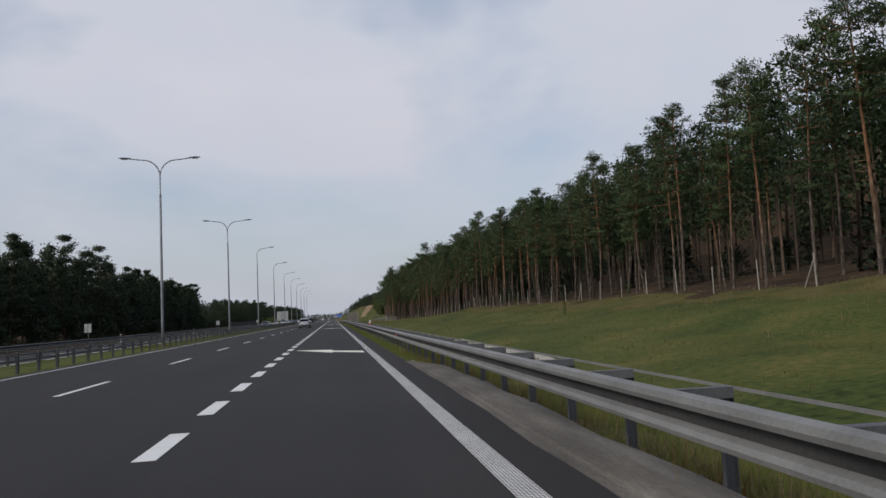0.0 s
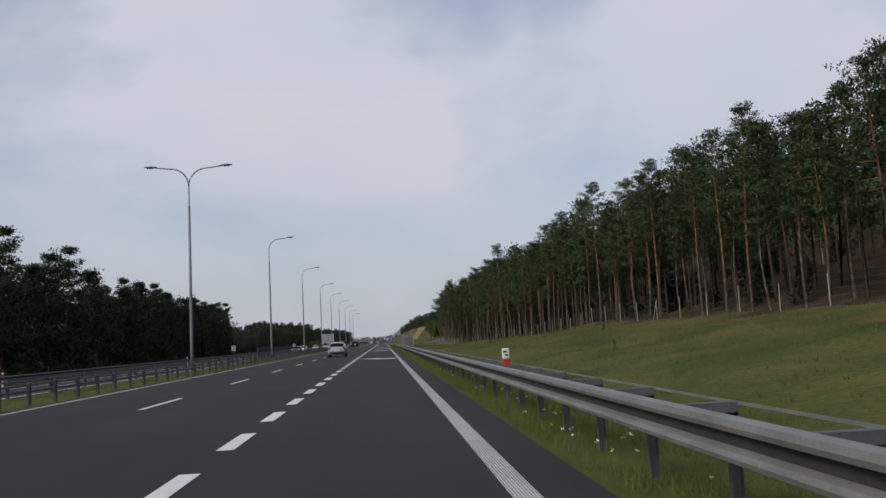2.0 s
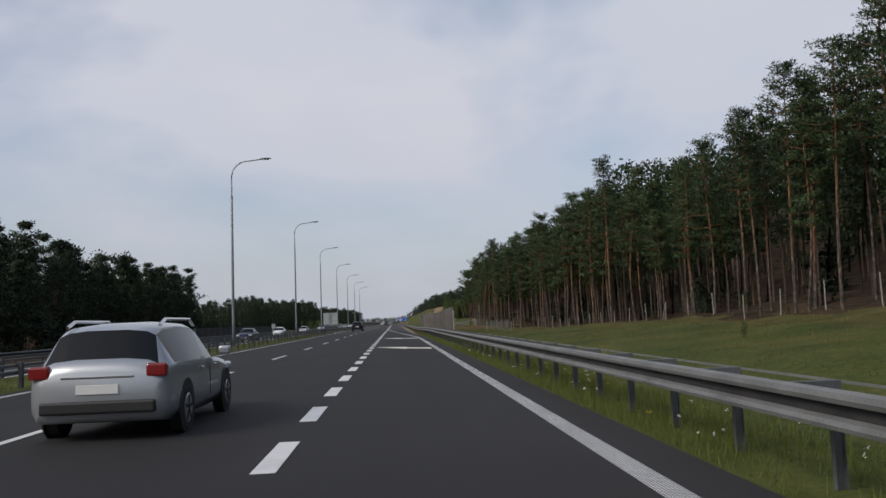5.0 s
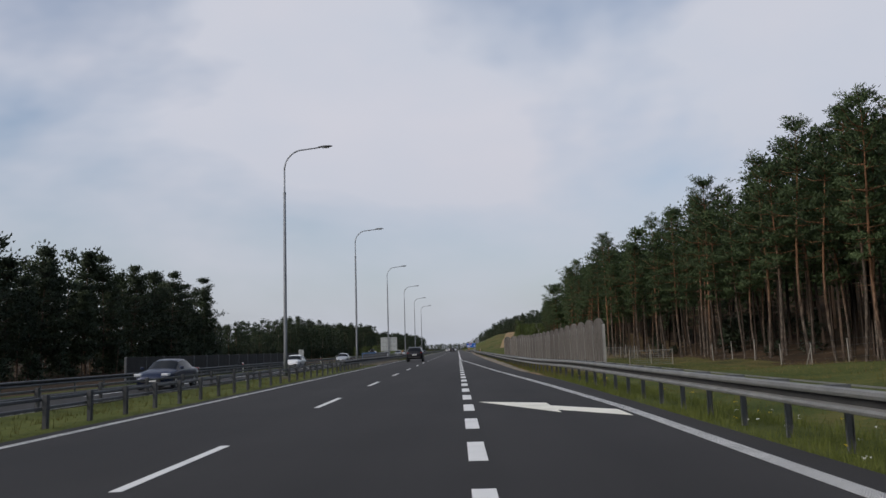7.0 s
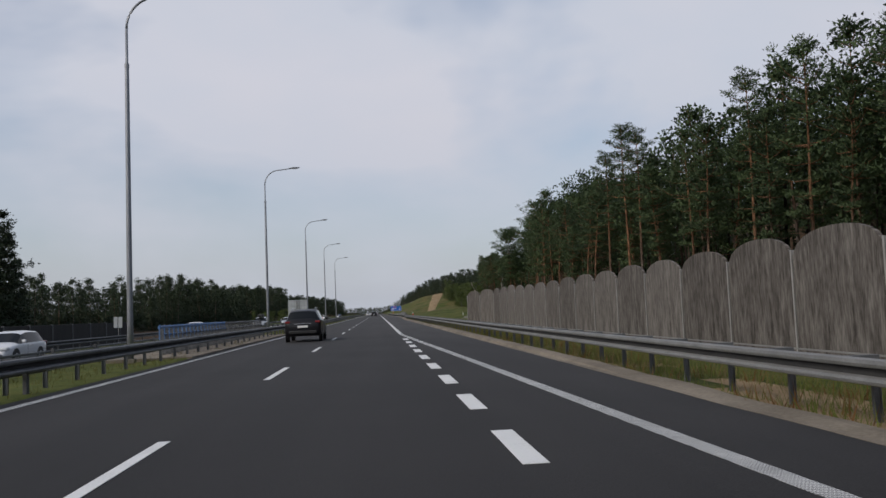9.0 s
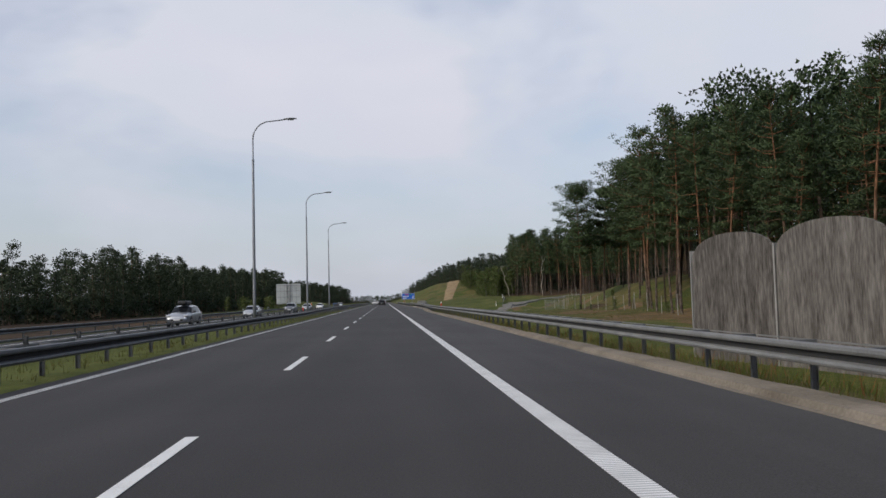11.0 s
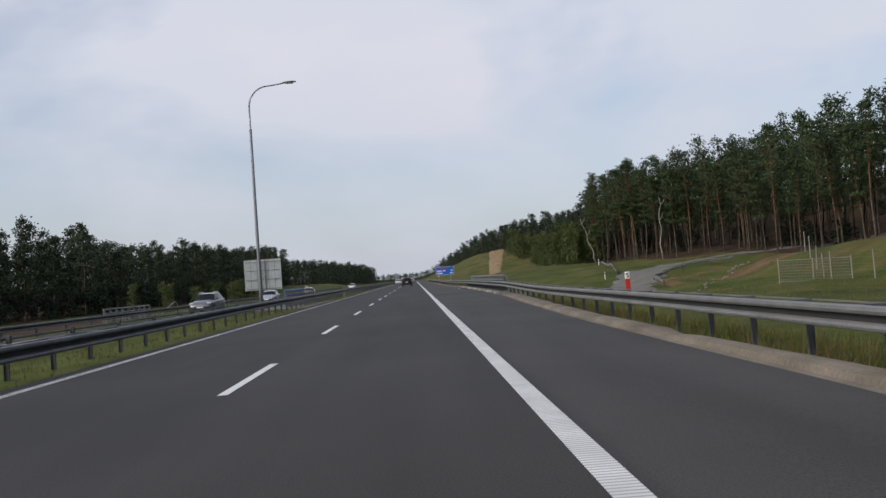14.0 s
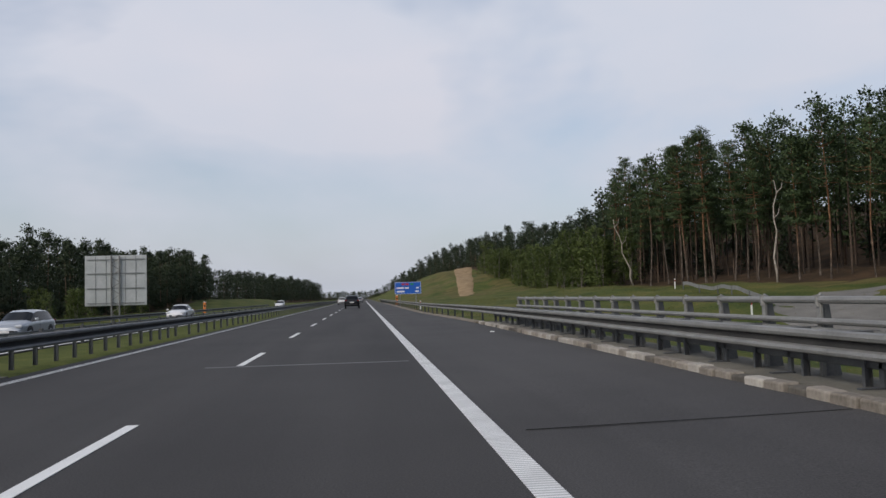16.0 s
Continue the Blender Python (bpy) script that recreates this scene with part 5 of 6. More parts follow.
def call_box(x, y, z):
    root = thing("emergency_call_box", "orange motorway emergency call box on its plinth", "call box", pose(x, y, z), "call boxes")
    part("plinth", box((0, 0, 0.05), (0.6, 0.5, 0.2), 0.02), CONCRETE, root)
    part("column", box((0, 0, 0.95), (0.36, 0.30, 1.65), 0.05), ORANGE, root)
    part("cap", box((0, 0, 1.80), (0.40, 0.34, 0.08), 0.02), WHITE, root)
    part("panel", box((0, -0.16, 1.25), (0.22, 0.02, 0.35), 0.008), BLACK, root)
    return root

marker_post(4.72, 29.6, -0.14, False, "red and white kilometre marker behind the barrier")
marker_post(5.35, 339.4, -0.1, False, "red and white kilometre marker behind the barrier")
for y in (460,):
    marker_post(5.3, y, -0.15, True, "white marker post with dark band behind the barrier")
for y in (22, 70, 122, 172, 222, 272):
    marker_post(-23.4, y, -0.42, True, "white marker post beyond the opposite carriageway")
marker_post(-11.2, 332, -0.15, False, "red and white kilometre marker in the median")
call_box(-24.4, 491.3, -0.45)
call_box(5.0, 516, -0.2)
for y in (60.1, 160.6, 259.7):
    small_sign(-24.3, y, 1.0)

reflector = thing("beam_reflector", "small red reflector fixed in the barrier's groove", "reflector", pose(rail_x(-0.6) - 0.02, -0.6, rail_z(-0.6) + 0.59))
part("lens", box((-0.03, 0, 0), (0.05, 0.09, 0.07), 0.012), RED, reflector)

bm = bmesh.new()
bmesh.ops.create_icosphere(bm, subdivisions=2, radius=0.09)
for v in bm.verts:
    v.co *= 0.6 + 0.8 * random.random()
    v.co.z *= 0.5
scrap = thing("paper_scrap", "crumpled white scrap lying on the hard shoulder", "litter", pose(3.28, 396.4, 0.03))
part("crumpled_sheet", bm, WHITE, scrap)

# ---- gravel track under the bridge and its rails ----
TRACK = [(13.5, 374), (16, 383), (18.6, 391), (22, 401), (26, 412), (29.5, 420), (33.5, 423.5), (39, 423), (48, 420.5), (60, 415), (75, 406)]


def along(points, step=1.0):
    pts = []
    for (a, b) in zip(points, points[1:]):
        n = max(1, round(math.dist(a, b) / step))
        pts += [(a[0] + (b[0] - a[0]) * k / n, a[1] + (b[1] - a[1]) * k / n) for k in range(n)]
    return pts + [points[-1]]


pts = along(TRACK)
verts, faces = [], []
for i, (x, y) in enumerate(pts):
    a, b = pts[max(i - 2, 0)], pts[min(i + 2, len(pts) - 1)]
    d = Vector((b[0] - a[0], b[1] - a[1])).normalized()
    half = lerp_table([(13, 2.4), (18, 2.9), (27, 3.4), (31, 3.0), (36, 1.6), (60, 1.3)], x)
    for s in (-1, -0.5, 0.0, 0.5, 1):
        w = half * s * (1 + 0.12 * noise.noise((x * 0.6, y * 0.6, s)))
        gx_, gy_ = x - d.y * w, y + d.x * w
        verts.append((gx_, gy_, ground_z(gx_, gy_) + 0.05 + 0.05 * (1 - abs(s)) - 0.06 * (abs(s) == 1)))
for i in range(len(pts) - 1):
    for c in range(4):
        a = i * 5 + c
        faces.append((a, a + 1, a + 6, a + 5))
tagged(new("gravel_track", mesh_from("gravel_track", verts, faces, GRAVEL, smooth=True)), "grey gravel service track curving up from the bridge", "track", kind="structure")


def draped_rail(name, label, line, height, posts, mat=ZINC):
    root = thing(name, label, "railing")
    pl = along(line, 0.8)
    bm = bmesh.new()
    rings = []
    for i, (x, y) in enumerate(pl):
        a, b = pl[max(i - 1, 0)], pl[min(i + 1, len(pl) - 1)]
        d = Vector((b[0] - a[0], b[1] - a[1])).normalized()
        z = ground_z(x, y)
        n = Vector((d.y, -d.x))
        rings.append([bm.verts.new((x + n.x * o, y + n.y * o, z + h)) for o, h in ((0, height - 0.30), (0.05, height - 0.22), (0.0, height - 0.15), (0.05, height - 0.08), (0, height), (-0.012, height), (-0.012, height - 0.3))])
    for a, b in zip(rings, rings[1:]):
        for k in range(7):
            bm.faces.new((a[k], a[(k + 1) % 7], b[(k + 1) % 7], b[k]))
    bm.faces.new(rings[0])
    bm.faces.new(rings[-1][::-1])
    part("beam", bm, mat, root)
    for k in range(posts):
        x, y = pl[round(k * (len(pl) - 1) / (posts - 1))]
        z = ground_z(x, y)
        part("post", box((x, y, z + height * 0.4), (0.09, 0.07, height * 1.15), 0.006), ZINC_DARK, root)
    return root


draped_rail("track_barrier", "curved steel barrier beside the gravel track", [(22.4, 391.0), (23.4, 397.5), (25.2, 403.2), (28.2, 408.2), (32.0, 411.2), (37.5, 411.6)], 0.72, 9)
draped_rail("track_barrier", "short bent steel barrier at the head of the track", [(24.6, 417.5), (25.4, 422.0), (27.0, 430.0), (28.0, 440.0)], 0.72, 6)
marker_post(28.2, 442.5, ground_z(28.2, 442.5) - 0.05, True, "white marker post at the head of the track")
marker_post(23.0, 417.0, ground_z(23, 417) - 0.05, True, "leaning white marker post beside the track")

# stones lining the ditch beside the track
stone_meshes = []
for k in range(4):
    bm = bmesh.new()
    bmesh.ops.create_icosphere(bm, subdivisions=1, radius=0.22)
    for v in bm.verts:
        v.co *= 0.75 + 0.5 * random.random()
        v.co.z *= 0.65
    stone_meshes.append(bm_mesh("stone", bm, STONE))
ditch = thing("stone_gutter", "line of loose pale fieldstones down the ditch", "stones")
for k in range(70):
    t = random.random()
    x, y = (21.0 + 16.0 * t + random.uniform(-0.5, 0.5), 380.0 + 24.5 * t + random.uniform(-0.5, 0.5)) if k < 52 else (23.2 + 2.0 * t + random.uniform(-0.7, 0.1), 396 + 8 * t)
    child("stone", stone_meshes[k % 4], ditch, Matrix.LocRotScale((x, y, ground_z(x, y) + 0.02), Euler((0, 0, random.uniform(0, 6.28))), Vector((1, 1, 1)) * random.uniform(0.35, 0.8)))

# ---- concrete drain on the bank ----
verts, faces = [], []
drain = [(9.0 + 0.012 * (y + 8), y) for y in range(-8, 17)]
for x, y in drain:
    z = ground_z(x, y)
    verts += [(x - 0.26, y, z + 0.05), (x - 0.18, y, z + 0.05), (x, y, z - 0.01), (x + 0.18, y, z + 0.05), (x + 0.28, y, z + 0.09), (x + 0.28, y, z - 0.2), (x - 0.26, y, z - 0.2)]
for i in range(len(drain) - 1):
    for c in range(7):
        a, b = i * 7 + c, i * 7 + (c + 1) % 7
        faces.append((a, b, b + 7, a + 7))
faces += [tuple(range(7))[::-1], tuple(range(len(verts) - 7, len(verts)))]
tagged(new("drain_channel", mesh_from("drain_channel", verts, faces, GUTTER)), "pale concrete drain channel at the foot of the bank", "drain", kind="structure")

# ---- game fence along the wood ----


def game_fence(label, line, pitch, height):
    root = thing("game_fence", label, "fence", group="game fences")
    pl = along(line, pitch)
    post = bm_mesh("fence_post", tube([(0, 0, -0.4), (0, 0, height)], [0.042, 0.034], 6), FENCE_POST)
    brace = bm_mesh("fence_brace", tube([(0, 0, height * 0.9), (0, 1.1, -0.1)], 0.035, 5), FENCE_POST)
    for i, (x, y) in enumerate(pl):
        z = ground_z(x, y)
        child("fence_post", post, root, pose(x, y, z, random.uniform(-2, 2), random.uniform(-2, 2)))
        if i % 7 == 3:
            child("fence_brace", brace, root, pose(x, y, z))
    for f in (0.12, 0.30, 0.52, 0.74, 0.97):
        part("wire", tube([(x, y, ground_z(x, y) + height * f) for x, y in pl], 0.0025, 3), WIRE, root)
    return root


game_fence("tall wire game fence with pale posts before the wood", [(25.4, -12), (25.6, 70), (25.4, 150), (24.2, 213)], 5.4, 1.7)
game_fence("tall wire game fence with pale posts on the needle floor", [(24.2, 232), (21.5, 262), (23.0, 300), (27.4, 354), (26.6, 368), (33.8, 386)], 5.2, 1.8)

def mesh_panel(label, a, b, height, z):
    """A fence panel: tube frame, posts at both ends and welded wire mesh."""
    root = thing("mesh_fence_panel", label, "fence", group="mesh fence panels")
    a, b = Vector((*a, z)), Vector((*b, z))
    span = (b - a).length
    up = Vector((0, 0, height))
    for p in (a, a.lerp(b, 0.5), b):
        part("fence_post", tube([p - Vector((0, 0, 0.6)), p + up * 1.04], 0.04, 6), FENCE_POST, root)
    for f in (0.03, 0.97):
        part("frame_rail", tube([a + up * f, b + up * f], 0.028, 6), ZINC, root)
    bm = bmesh.new()
    for k in range(1, round(span / 0.2)):
        p = a.lerp(b, k * 0.2 / span)
        add_tube(bm, [p, p + up * 0.97], 0.011, 3, False)
    for k in range(1, round(height / 0.2)):
        add_tube(bm, [a + Vector((0, 0, k * 0.2)), b + Vector((0, 0, k * 0.2))], 0.011, 3, False)
    part("wire_mesh", bm, WIRE, root)
    return root


mesh_panel("low welded mesh fence panel before the pines", (19.5, 243), (23.2, 243), 1.65, ground_z(21.3, 243) - 0.02)
mesh_panel("framed mesh gate on the grass near the noise wall", (15.4, 209), (19.3, 209), 1.35, ground_z(17.3, 209) - 0.02)
mesh_panel("long welded mesh fence panel beside the gravel track", (25.3, 372.9), (27.2, 366.5), 1.6, ground_z(26.2, 369.5) - 0.1)

# ---- young broadleaved trees and bushes ----
leafy = [leafy_arrays(500 + k, 5.4 + 0.5 * k, 1.35, 1, 0.12) for k in range(4)]
LEAFY = [(tri_mesh("stem", a, b, BIRCH_BARK), tri_mesh("foliage", c, d, BROADLEAF, normals=e)) for a, b, c, d, e in leafy]


def plant_leafy(x, y, size, k, name, label, group):
    root = thing(name, label, "tree" if size > 0.6 else "bush", Matrix.LocRotScale((x, y, ground_z(x, y) - 0.05), Euler((0, 0, tr.uniform(0, 6))), (size, size, size)), group)
    child("stem", LEAFY[k][0], root)
    child("foliage", LEAFY[k][1], root)


for k in range(84):
    y = 478 + tr.uniform(0, 130)
    plant_leafy(lerp_table([(486, 33.0), (520, 36.0), (560, 37.5), (608, 36.5)], y) + tr.uniform(-3, 4), y, tr.uniform(0.9, 1.5), k % 4, "young_birch", "young light green birch below the pines", "young birches")
for k in range(16):
    plant_leafy(-31.5 - tr.uniform(0, 5), 415 + tr.uniform(0, 75), tr.uniform(0.45, 0.8), k % 4, "bush", "light green roadside bush beyond the opposite carriageway", "bushes beyond the road")
for k in range(14):
    y = 262 + tr.uniform(0, 90)
    plant_leafy(forest_edge(y) - tr.uniform(-4, 2.5), y, tr.uniform(0.14, 0.28), k % 4, "bush", "small green bush on the brown needle floor", "bushes at the wood's edge")
for k in range(8):
    y = 10 + tr.uniform(0, 190)
    plant_leafy(forest_edge(y) + tr.uniform(-1, 2), y, tr.uniform(0.12, 0.26), k % 4, "bush", "small green bush at the foot of the pines", "bushes at the wood's edge")

for x, y in ((17.5, 21), (21.0, 33), (13.5, 52), (19.0, 74), (22.5, 98), (16.0, 118)):
    plant_leafy(x, y, tr.uniform(0.07, 0.12), tr.randrange(4), "bush", "small dark green tussock on the grassy bank", "tussocks on the bank")

# ---- grass ----


def grass(name, n, xf, y0, y1, size, width, mat, label, skip=None):
    """Standing blades over a strip of ground."""
    y = rng.uniform(y0, y1, n)
    x = np.array([xf(v, rng.random()) for v in y])
    keep = np.array([0.5 + 0.9 * noise.noise((a * 0.5, b * 0.35, 3.0)) > rng.random() * 0.7 for a, b in zip(x, y)])
    x, y = x[keep], y[keep]
    c = np.stack([x, y, np.array([ground_z(a, b) for a, b in zip(x, y)])], axis=1)
    out = np.tile(np.array([[0, 0, 1.0]]), (len(c), 1))
    v, f, _ = tufts(c, out, 4, size, width, rng, spread=0.6, up=0.4)
    v[:, 2] = np.where(np.arange(len(v)) % 3 == 2, v[:, 2], np.repeat(c[:, 2], 12) - 0.02)
    return tagged(new(name, tri_mesh(name, v, f, mat)), label, "grass", kind="stuff")


def right_verge(y, t):
    a = road_right(y) + (0.80 if y > 176 or y < -9 else 0.20)
    return a + (6.4 - a) * t


grass("sparse_verge_grass", 17000, right_verge, 172, 366, 0.24, 0.02, BLADE, "sparse dusty grass below the barrier")
grass("verge_grass", 34000, right_verge, -40, 174, 0.20, 0.015, BLADE, "lush green grass on the verge under the barrier")
grass("dry_verge_grass", 5500, right_verge, 172, 366, 0.28, 0.018, DRY_BLADE, "dry straw-coloured grass beside the shoulder")
grass("rusty_weeds", 1300, right_verge, 178, 362, 0.28, 0.035, RUST_BLADE, "rust-brown weeds between kerb and barrier")
grass("straw_beside_gutter", 2600, lambda y, t: road_right(y) + 0.62 + 0.75 * t, -44, -4, 0.20, 0.016, DRY_BLADE, "straw-coloured weeds along the gutter edge")
grass("rusty_weeds_beside_gutter", 900, lambda y, t: road_right(y) + 0.60 + 0.55 * t, -44, 2, 0.16, 0.03, RUST_BLADE, "rust-brown weeds where the gutter ends")
grass("median_grass", 9000, lambda y, t: -8.2 - 3.6 * t, 20, 366, 0.13, 0.026, BANK_BLADE, "green grass in the median under the barrier")
grass("bank_grass", 26000, lambda y, t: 6.2 + 19 * t, -20, 250, 0.13, 0.024, BANK_BLADE, "rough meadow grass over the bank")
grass("bank_grass_further_on", 14000, lambda y, t: 6.2 + 26 * t, 250, 480, 0.15, 0.026, BANK_BLADE, "rough grass on the slope beyond the barrier")
grass("dry_bank_grass", 7000, lambda y, t: 14.0 + 14 * t, -20, 400, 0.20, 0.025, DRY_BLADE, "dry yellowish grass near the wood")


def flowers(name, n, y0, y1, mat, label):
    y = rng.uniform(y0, y1, n)
    x = np.array([right_verge(v, rng.random() * 0.8 + 0.1) for v in y])
    c = np.stack([x, y, np.array([ground_z(a, b) for a, b in zip(x, y)]) + rng.uniform(0.12, 0.28, n)], axis=1)
    v, f, _ = tufts(c, np.tile(np.array([[0, 0, 1.0]]), (n, 1)), 5, 0.026, 0.026, rng, spread=1.0)
    return tagged(new(name, tri_mesh(name, v, f, mat)), label, "flowers", kind="stuff")


flowers("white_flowers", 260, 0, 150, WHITE_PETAL, "small white flowers in the verge grass")
flowers("yellow_flowers", 120, 0, 170, YELLOW_PETAL, "small yellow flowers in the verge grass")

# dark undergrowth along the wood beyond the opposite carriageway
scrub = [leafy_arrays(700 + k, 2.4 + 0.4 * k, 1.3, 0) for k in range(4)]
scrub_places = []
y = -20.0
while y < 640:
    scrub_places.append((forest_edge_left(y) + tr.uniform(-3.0, 1.5), y, tr.uniform(0.7, 1.5), tr.uniform(0, 6.28), tr.randrange(4)))
    y += tr.uniform(1.4, 3.0)
plant_wood("undergrowth", scrub_places, scrub, BARK, PINE_SHADED, "dark green undergrowth at the foot of the opposite wood")

# unseen young growth, added to darken the wood between its trunks
deep_places = []
for k in range(200):
    y = tr.uniform(-20, 520)
    if 318 < y < 372:
        continue
    deep_places.append((forest_edge(y) + 3.5 + 26 * tr.random() ** 1.3, y, tr.uniform(0.5, 1.5), tr.uniform(0, 6.28), tr.randrange(4)))
plant_wood("young_growth", deep_places, scrub, BARK, PINE_SHADED, "young growth added to darken the gaps between the pine trunks")

# ---- crooked pale trunks at the wood's edge ----


def crooked_tree(x, y, height, lean, label):
    root = thing("bare_tree", label, "tree", pose(x, y, ground_z(x, y) - 0.1), "bare trees")
    pts = [(lean * (k / 8) * height + 0.22 * math.sin(k * 1.9 + x), 0.1 * math.sin(k * 2.3), height * k / 8) for k in range(9)]
    part("trunk", tube(pts, [0.115 - 0.010 * k for k in range(9)], 8), BARK_PALE, root, smooth=True)
    for k in (5, 7):
        p = pts[k]
        s = 1 if k % 2 else -1
        part("limb", tube([p, (p[0] + s * 0.5, p[1], p[2] + 0.5), (p[0] + s * 0.75, p[1] + 0.1, p[2] + 1.5)], [0.06, 0.04, 0.012], 6), BARK_PALE, root, smooth=True)


crooked_tree(38.5, 443, 10.0, 0.03, "pale crooked bare trunk standing before the wood")
crooked_tree(35.0, 474, 9.0, -0.28, "pale slanting bare trunk before the wood")

# ---- cars ----
GLASS = plain("dark_car_glass", (0.012, 0.014, 0.016), rough=0.1, spec=0.2)
TYRE = surface("tyre_rubber", [(0.3, (0.012, 0.012, 0.012)), (0.7, (0.03, 0.03, 0.03))], scale=8, fine=60, rough=0.85, bump=0.2)
RIM = plain("alloy_rim", (0.42, 0.43, 0.44), rough=0.35, metal=0.8)
TAIL = plain("tail_light_red", (0.20, 0.010, 0.010), rough=0.2, coat=0.5)
HEAD = plain("headlight_glass", (0.62, 0.64, 0.66), rough=0.12, coat=0.6)
CHROME = plain("chrome_trim", (0.6, 0.6, 0.6), rough=0.2, metal=1.0)
PLATE = plain("number_plate_white", (0.70, 0.70, 0.68), rough=0.5)


def car_paint(name, color, metal=0.3):
    return plain(name, color, rough=0.34, metal=metal, coat=0.8 if max(color) > 0.1 else 0.2, spec=0.5 if max(color) > 0.1 else 0.2)


SILVER = car_paint("silver_car_paint", (0.42, 0.44, 0.46), 0.55)
WHITE_CAR = car_paint("white_car_paint", (0.72, 0.72, 0.72), 0.0)
BLACK_CAR = car_paint("black_car_paint", (0.010, 0.010, 0.012), 0.0)
BLUE_CAR = car_paint("dark_blue_car_paint", (0.018, 0.026, 0.055), 0.3)
GREY_CAR = car_paint("grey_car_paint", (0.16, 0.17, 0.18), 0.5)

# place along the car from its tail (0) to its nose (1), sill, waist, top, half width at the waist and at the top
CARS = {
    "hatchback": (4.3, 1.46, ((0.0, 0.42, 0.72, 0.86, 0.70, 0.60), (0.012, 0.30, 0.80, 0.98, 0.82, 0.66), (0.035, 0.24, 0.94, 1.02, 0.87, 0.68), (0.09, 0.22, 0.95, 1.38, 0.885, 0.58), (0.14, 0.22, 0.95, 1.45, 0.89, 0.60), (0.30, 0.21, 0.94, 1.485, 0.89, 0.62), (0.46, 0.21, 0.93, 1.47, 0.89, 0.61), (0.56, 0.21, 0.925, 1.38, 0.89, 0.60), (0.70, 0.22, 0.90, 0.99, 0.885, 0.70), (0.82, 0.22, 0.84, 0.93, 0.87, 0.66), (0.93, 0.24, 0.74, 0.82, 0.82, 0.62), (0.985, 0.28, 0.60, 0.68, 0.72, 0.55), (1.0, 0.36, 0.50, 0.56, 0.60, 0.48))),
    "suv": (4.75, 1.69, ((0.0, 0.50, 0.86, 1.02, 0.74, 0.66), (0.012, 0.40, 0.96, 1.10, 0.88, 0.72), (0.03, 0.34, 1.10, 1.20, 0.925, 0.74), (0.085, 0.30, 1.12, 1.58, 0.94, 0.64), (0.14, 0.30, 1.12, 1.67, 0.945, 0.66), (0.30, 0.30, 1.10, 1.69, 0.945, 0.67), (0.46, 0.30, 1.08, 1.68, 0.945, 0.66), (0.56, 0.30, 1.07, 1.60, 0.945, 0.65), (0.69, 0.30, 1.04, 1.14, 0.94, 0.76), (0.82, 0.30, 0.99, 1.08, 0.925, 0.72), (0.93, 0.32, 0.90, 0.98, 0.88, 0.68), (0.985, 0.38, 0.74, 0.82, 0.78, 0.60), (1.0, 0.46, 0.62, 0.68, 0.66, 0.52))),
    "sedan": (4.6, 1.45, ((0.0, 0.42, 0.72, 0.84, 0.70, 0.60), (0.012, 0.30, 0.84, 0.96, 0.82, 0.68), (0.04, 0.24, 0.94, 1.02, 0.87, 0.70), (0.15, 0.22, 0.95, 1.05, 0.885, 0.70), (0.24, 0.22, 0.95, 1.33, 0.89, 0.60), (0.33, 0.21, 0.945, 1.44, 0.89, 0.60), (0.46, 0.21, 0.935, 1.45, 0.89, 0.60), (0.56, 0.21, 0.925, 1.37, 0.89, 0.59), (0.69, 0.22, 0.90, 0.99, 0.885, 0.70), (0.82, 0.22, 0.84, 0.93, 0.87, 0.66), (0.93, 0.24, 0.74, 0.82, 0.82, 0.62), (0.985, 0.28, 0.60, 0.68, 0.72, 0.55), (1.0, 0.36, 0.50, 0.56, 0.60, 0.48))),
}


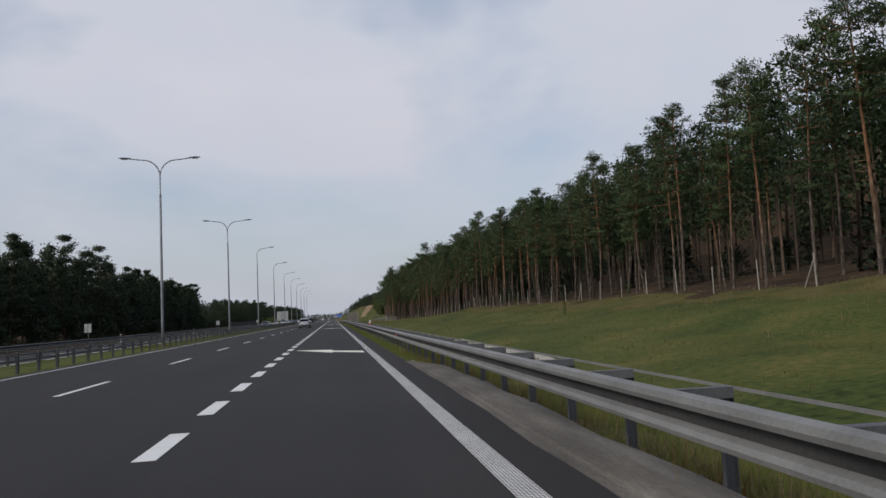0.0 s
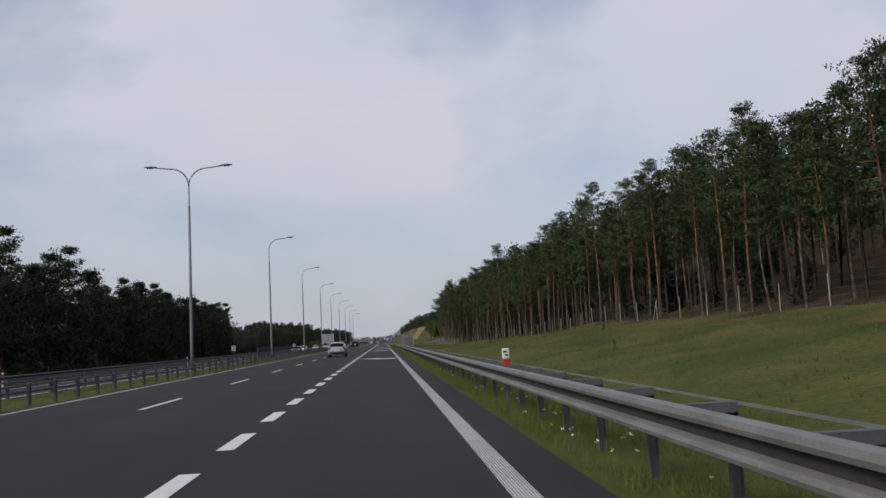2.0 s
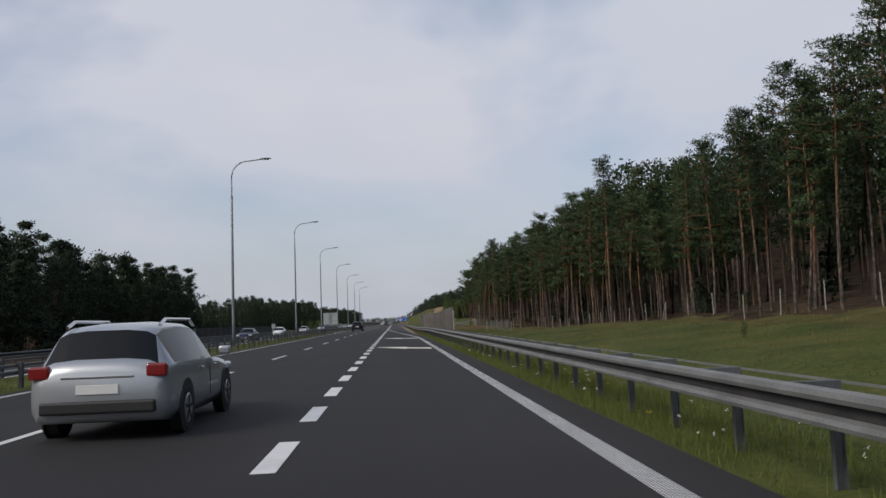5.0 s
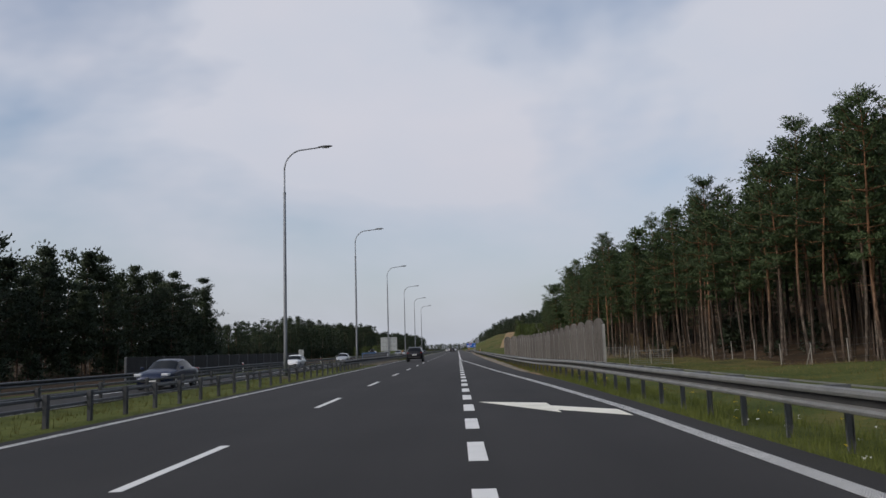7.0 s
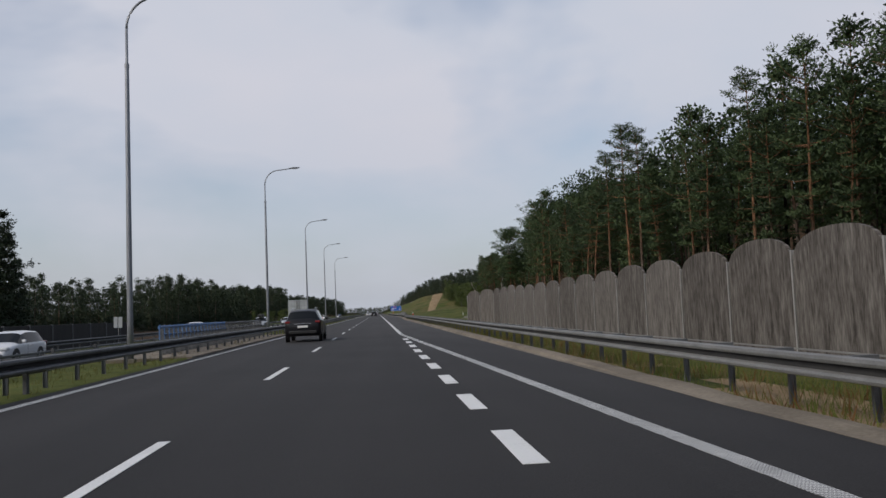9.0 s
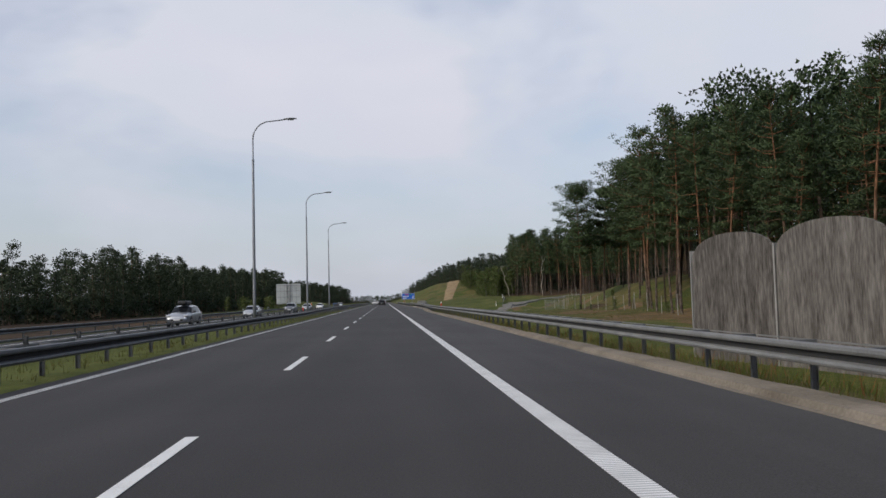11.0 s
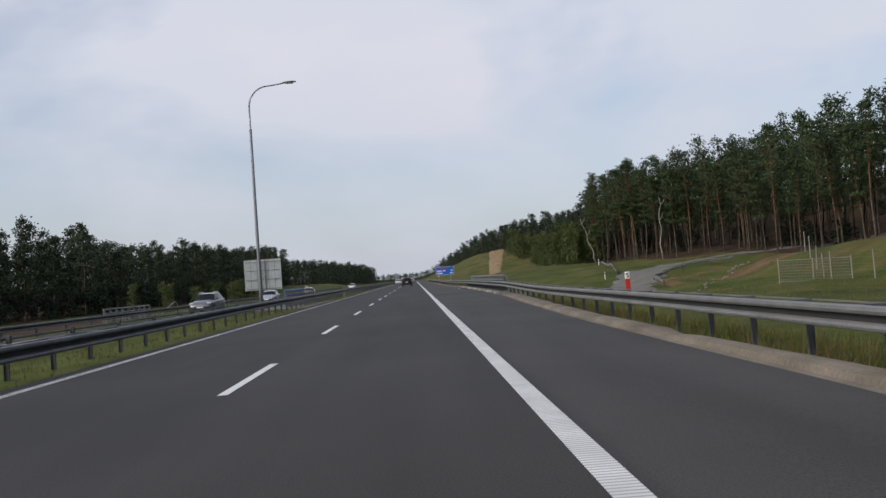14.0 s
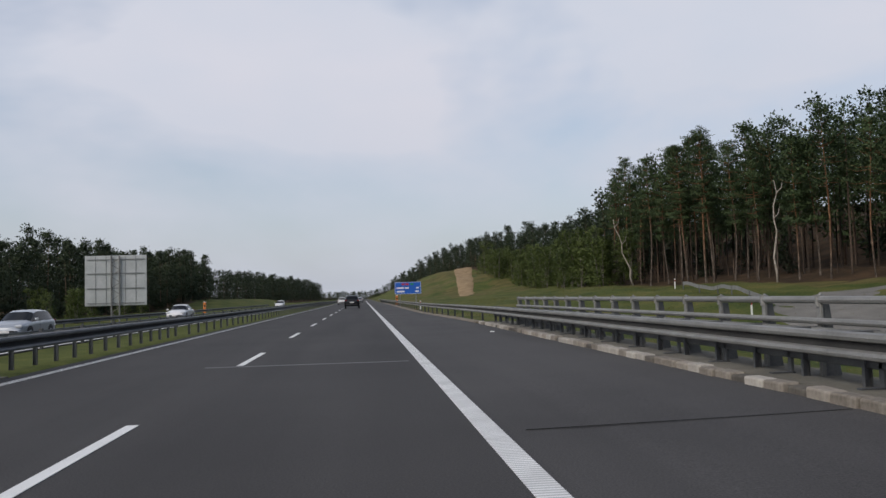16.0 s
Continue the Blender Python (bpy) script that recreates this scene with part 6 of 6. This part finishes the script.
def car(kind, paint, x, y, heading, label, roof_rails=False, roof_box=False):
    """A car, tail at y minus half its length, nose along +y (heading 0) or along -y (heading 180)."""
    length, height, rows = CARS[kind]
    root = thing("car", label, "car", pose(x, y, opposite_z(x) if x < -12 else 0.0, 0, 0, heading), "cars on the motorway")
    sections = []
    for s, zl, zb, zt, w, wt in rows:
        yy = (s - 0.5) * length
        half = [(w * 0.90, zl), (w * 0.99, zl + 0.14), (w, (zl + zb) / 2), (w * 0.985, zb - 0.08), (w * 0.955, zb), (wt + 0.03, zt - 0.07), (wt * 0.86, zt - 0.015), (wt * 0.45, zt + 0.012)]
        ring = [(px_, yy, z) for px_, z in half] + [(-px_, yy, z) for px_, z in half[::-1]]
        sections.append(ring)
    n = len(sections[0])
    body, panes = [], {"side_window": [], "windscreen": [], "rear_window": []}
    roof_first = next(i for i, r in enumerate(rows) if r[3] - r[2] > 0.3)
    roof_last = max(i for i, r in enumerate(rows) if r[3] - r[2] > 0.3)
    for i in range(len(sections) - 1):
        for k in range(n):
            q = [sections[i][k], sections[i][(k + 1) % n], sections[i + 1][(k + 1) % n], sections[i + 1][k]]
            dest = body
            on_top = 5 <= k <= 9
            on_side = k in (4, 10)
            if i == roof_first - 1 and on_top:
                dest = panes["rear_window"]
            elif i == roof_last and on_top:
                dest = panes["windscreen"]
            elif on_side and roof_first <= i < roof_last:
                dest = panes["side_window"]
            elif on_side and i in (roof_last,):
                dest = panes["side_window"]
            dest.append(q)

    def quads(name, faces, mat, push=0.0, smooth=True):
        bm = bmesh.new()
        for f in faces:
            bm.faces.new([bm.verts.new(p) for p in f])
        bmesh.ops.remove_doubles(bm, verts=bm.verts, dist=0.0005)
        me = bm_mesh(name, bm, mat, smooth)
        return me

    caps = [list(sections[0]), list(sections[-1])]
    child("body", quads("body", body + caps, paint), root)
    for nm, faces in panes.items():
        if nm == "side_window":
            for sgn in (1, -1):
                child(nm, quads(nm, [f for f in faces if sum(p[0] for p in f) * sgn > 0], GLASS), root)
        else:
            child(nm, quads(nm, faces, GLASS), root)
    hl = length / 2
    zb = rows[2][2]
    w = rows[4][4]
    big = 0.36 if kind == "suv" else 0.315
    for sy in (-0.30, 0.295):
        for sx in (1, -1):
            wheel = child("wheel", bm_mesh("wheel", tube([(sx * (w - 0.17), sy * length, big), (sx * (w - 0.015), sy * length, big), (sx * (w + 0.012), sy * length, big)], [big, big, big - 0.04], 22), TYRE), root)
            child("rim", bm_mesh("rim", tube([(sx * (w + 0.008), sy * length, big), (sx * (w + 0.02), sy * length, big)], [big * 0.66, big * 0.60], 14), RIM), wheel)
            # flat black disc standing in for the shaded hollow of an uncut arch
            part("arch_shade_disc", tube([(sx * (w - 0.02), sy * length, big + 0.03), (sx * (w + 0.006), sy * length, big + 0.03)], [big + 0.065, big + 0.06], 22), BLACK, root)
            for k in range(5):
                a = k * 2 * math.pi / 5
                part("spoke", add_box(bmesh.new(), (0, 0, big * 0.33), (0.012, 0.035, big * 0.5), 0, pose(sx * (w + 0.022), sy * length, big, math.degrees(a))), BLACK, wheel)
    for sx in (1, -1):
        part("tail_light", box((sx * (w - 0.17), -hl + 0.055, zb - 0.06), (0.26, 0.12, 0.17 if kind != "suv" else 0.11), 0.03), TAIL, root)
        part("headlight", box((sx * (w - 0.24), hl - 0.23, rows[-3][2] - 0.02), (0.34, 0.34, 0.14), 0.04), HEAD, root)
        part("mirror", box((sx * (w + 0.09), 0.17 * length, zb + 0.08), (0.18, 0.11, 0.14), 0.035), paint if kind != "suv" else BLACK, root)
        part("door_seam", box((sx * (w - 0.001), 0.02 * length, (zb + 0.3) / 2), (0.006, 0.012, zb - 0.45)), BLACK, root)
        for hy in (-0.10, 0.10):
            part("door_handle", box((sx * (w + 0.004), hy * length, zb - 0.12), (0.03, 0.16, 0.025), 0.008), paint, root)
    part("rear_bumper", box((0, -hl + 0.03, rows[0][1] + 0.02), (1.42, 0.12, 0.16), 0.03), BLACK, root)
    part("front_grille", box((0, hl - 0.02, rows[-1][1] + 0.08), (0.95, 0.06, 0.16), 0.02), BLACK, root)
    part("number_plate", box((0, -hl - 0.012, rows[0][2] - 0.06), (0.52, 0.02, 0.115), 0.004), PLATE, root)
    part("number_plate", box((0, hl + 0.015, rows[-1][1] + 0.10), (0.52, 0.02, 0.115), 0.004), PLATE, root)
    part("rear_trim", box((0, -hl + 0.008, rows[0][2] + 0.09), (0.9, 0.03, 0.03), 0.006), CHROME, root)
    if roof_rails:
        for sx in (1, -1):
            part("roof_rail", tube([(sx * 0.60, -0.36 * length, height - 0.02), (sx * 0.60, -0.30 * length, height + 0.06), (sx * 0.60, 0.0, height + 0.06), (sx * 0.60, 0.05 * length, height - 0.03)], 0.025, 6), CHROME, root)
    if roof_box:
        part("roof_box", box((0, -0.05 * length, height + 0.22), (0.75, 1.9, 0.32), 0.12), BLACK, root, "black roof box")
    return root


car("hatchback", SILVER, -2.45, 97.0, 0, "silver estate hatchback driving ahead in the slow lane", True)
car("suv", BLACK_CAR, -5.2, 230.0, 0, "black SUV with roof rails in the fast lane", True)
car("suv", BLACK_CAR, -2.55, 474.0, 0, "black SUV far ahead on the motorway", True)
car("hatchback", WHITE_CAR, -5.6, 545.0, 0, "white car far ahead in the fast lane")
car("sedan", SILVER, -2.1, 585.0, 0, "silver car far ahead in the slow lane")
car("hatchback", WHITE_CAR, -5.6, 640.0, 0, "white car far ahead near the horizon")
car("suv", WHITE_CAR, -2.0, 700.0, 0, "white car far ahead near the horizon")
car("sedan", BLUE_CAR, -14.8, 175.0, 180, "dark blue saloon coming the other way")
car("hatchback", WHITE_CAR, -18.2, 224.0, 180, "white hatchback coming the other way")
car("sedan", SILVER, -18.2, 262.0, 180, "silver saloon coming the other way")
car("suv", SILVER, -18.2, 305.0, 180, "silver people carrier with roof box, oncoming", False, True)
car("hatchback", SILVER, -18.3, 340.0, 180, "silver hatchback coming the other way")
car("suv", GREY_CAR, -18.4, 383.0, 180, "grey SUV coming the other way", True)
car("hatchback", SILVER, -18.2, 411.0, 180, "silver hatchback on the opposite carriageway")
car("sedan", WHITE_CAR, -18.3, 447.0, 180, "white saloon on the opposite carriageway")
car("hatchback", WHITE_CAR, -18.3, 540.0, 180, "white car far off on the opposite carriageway")
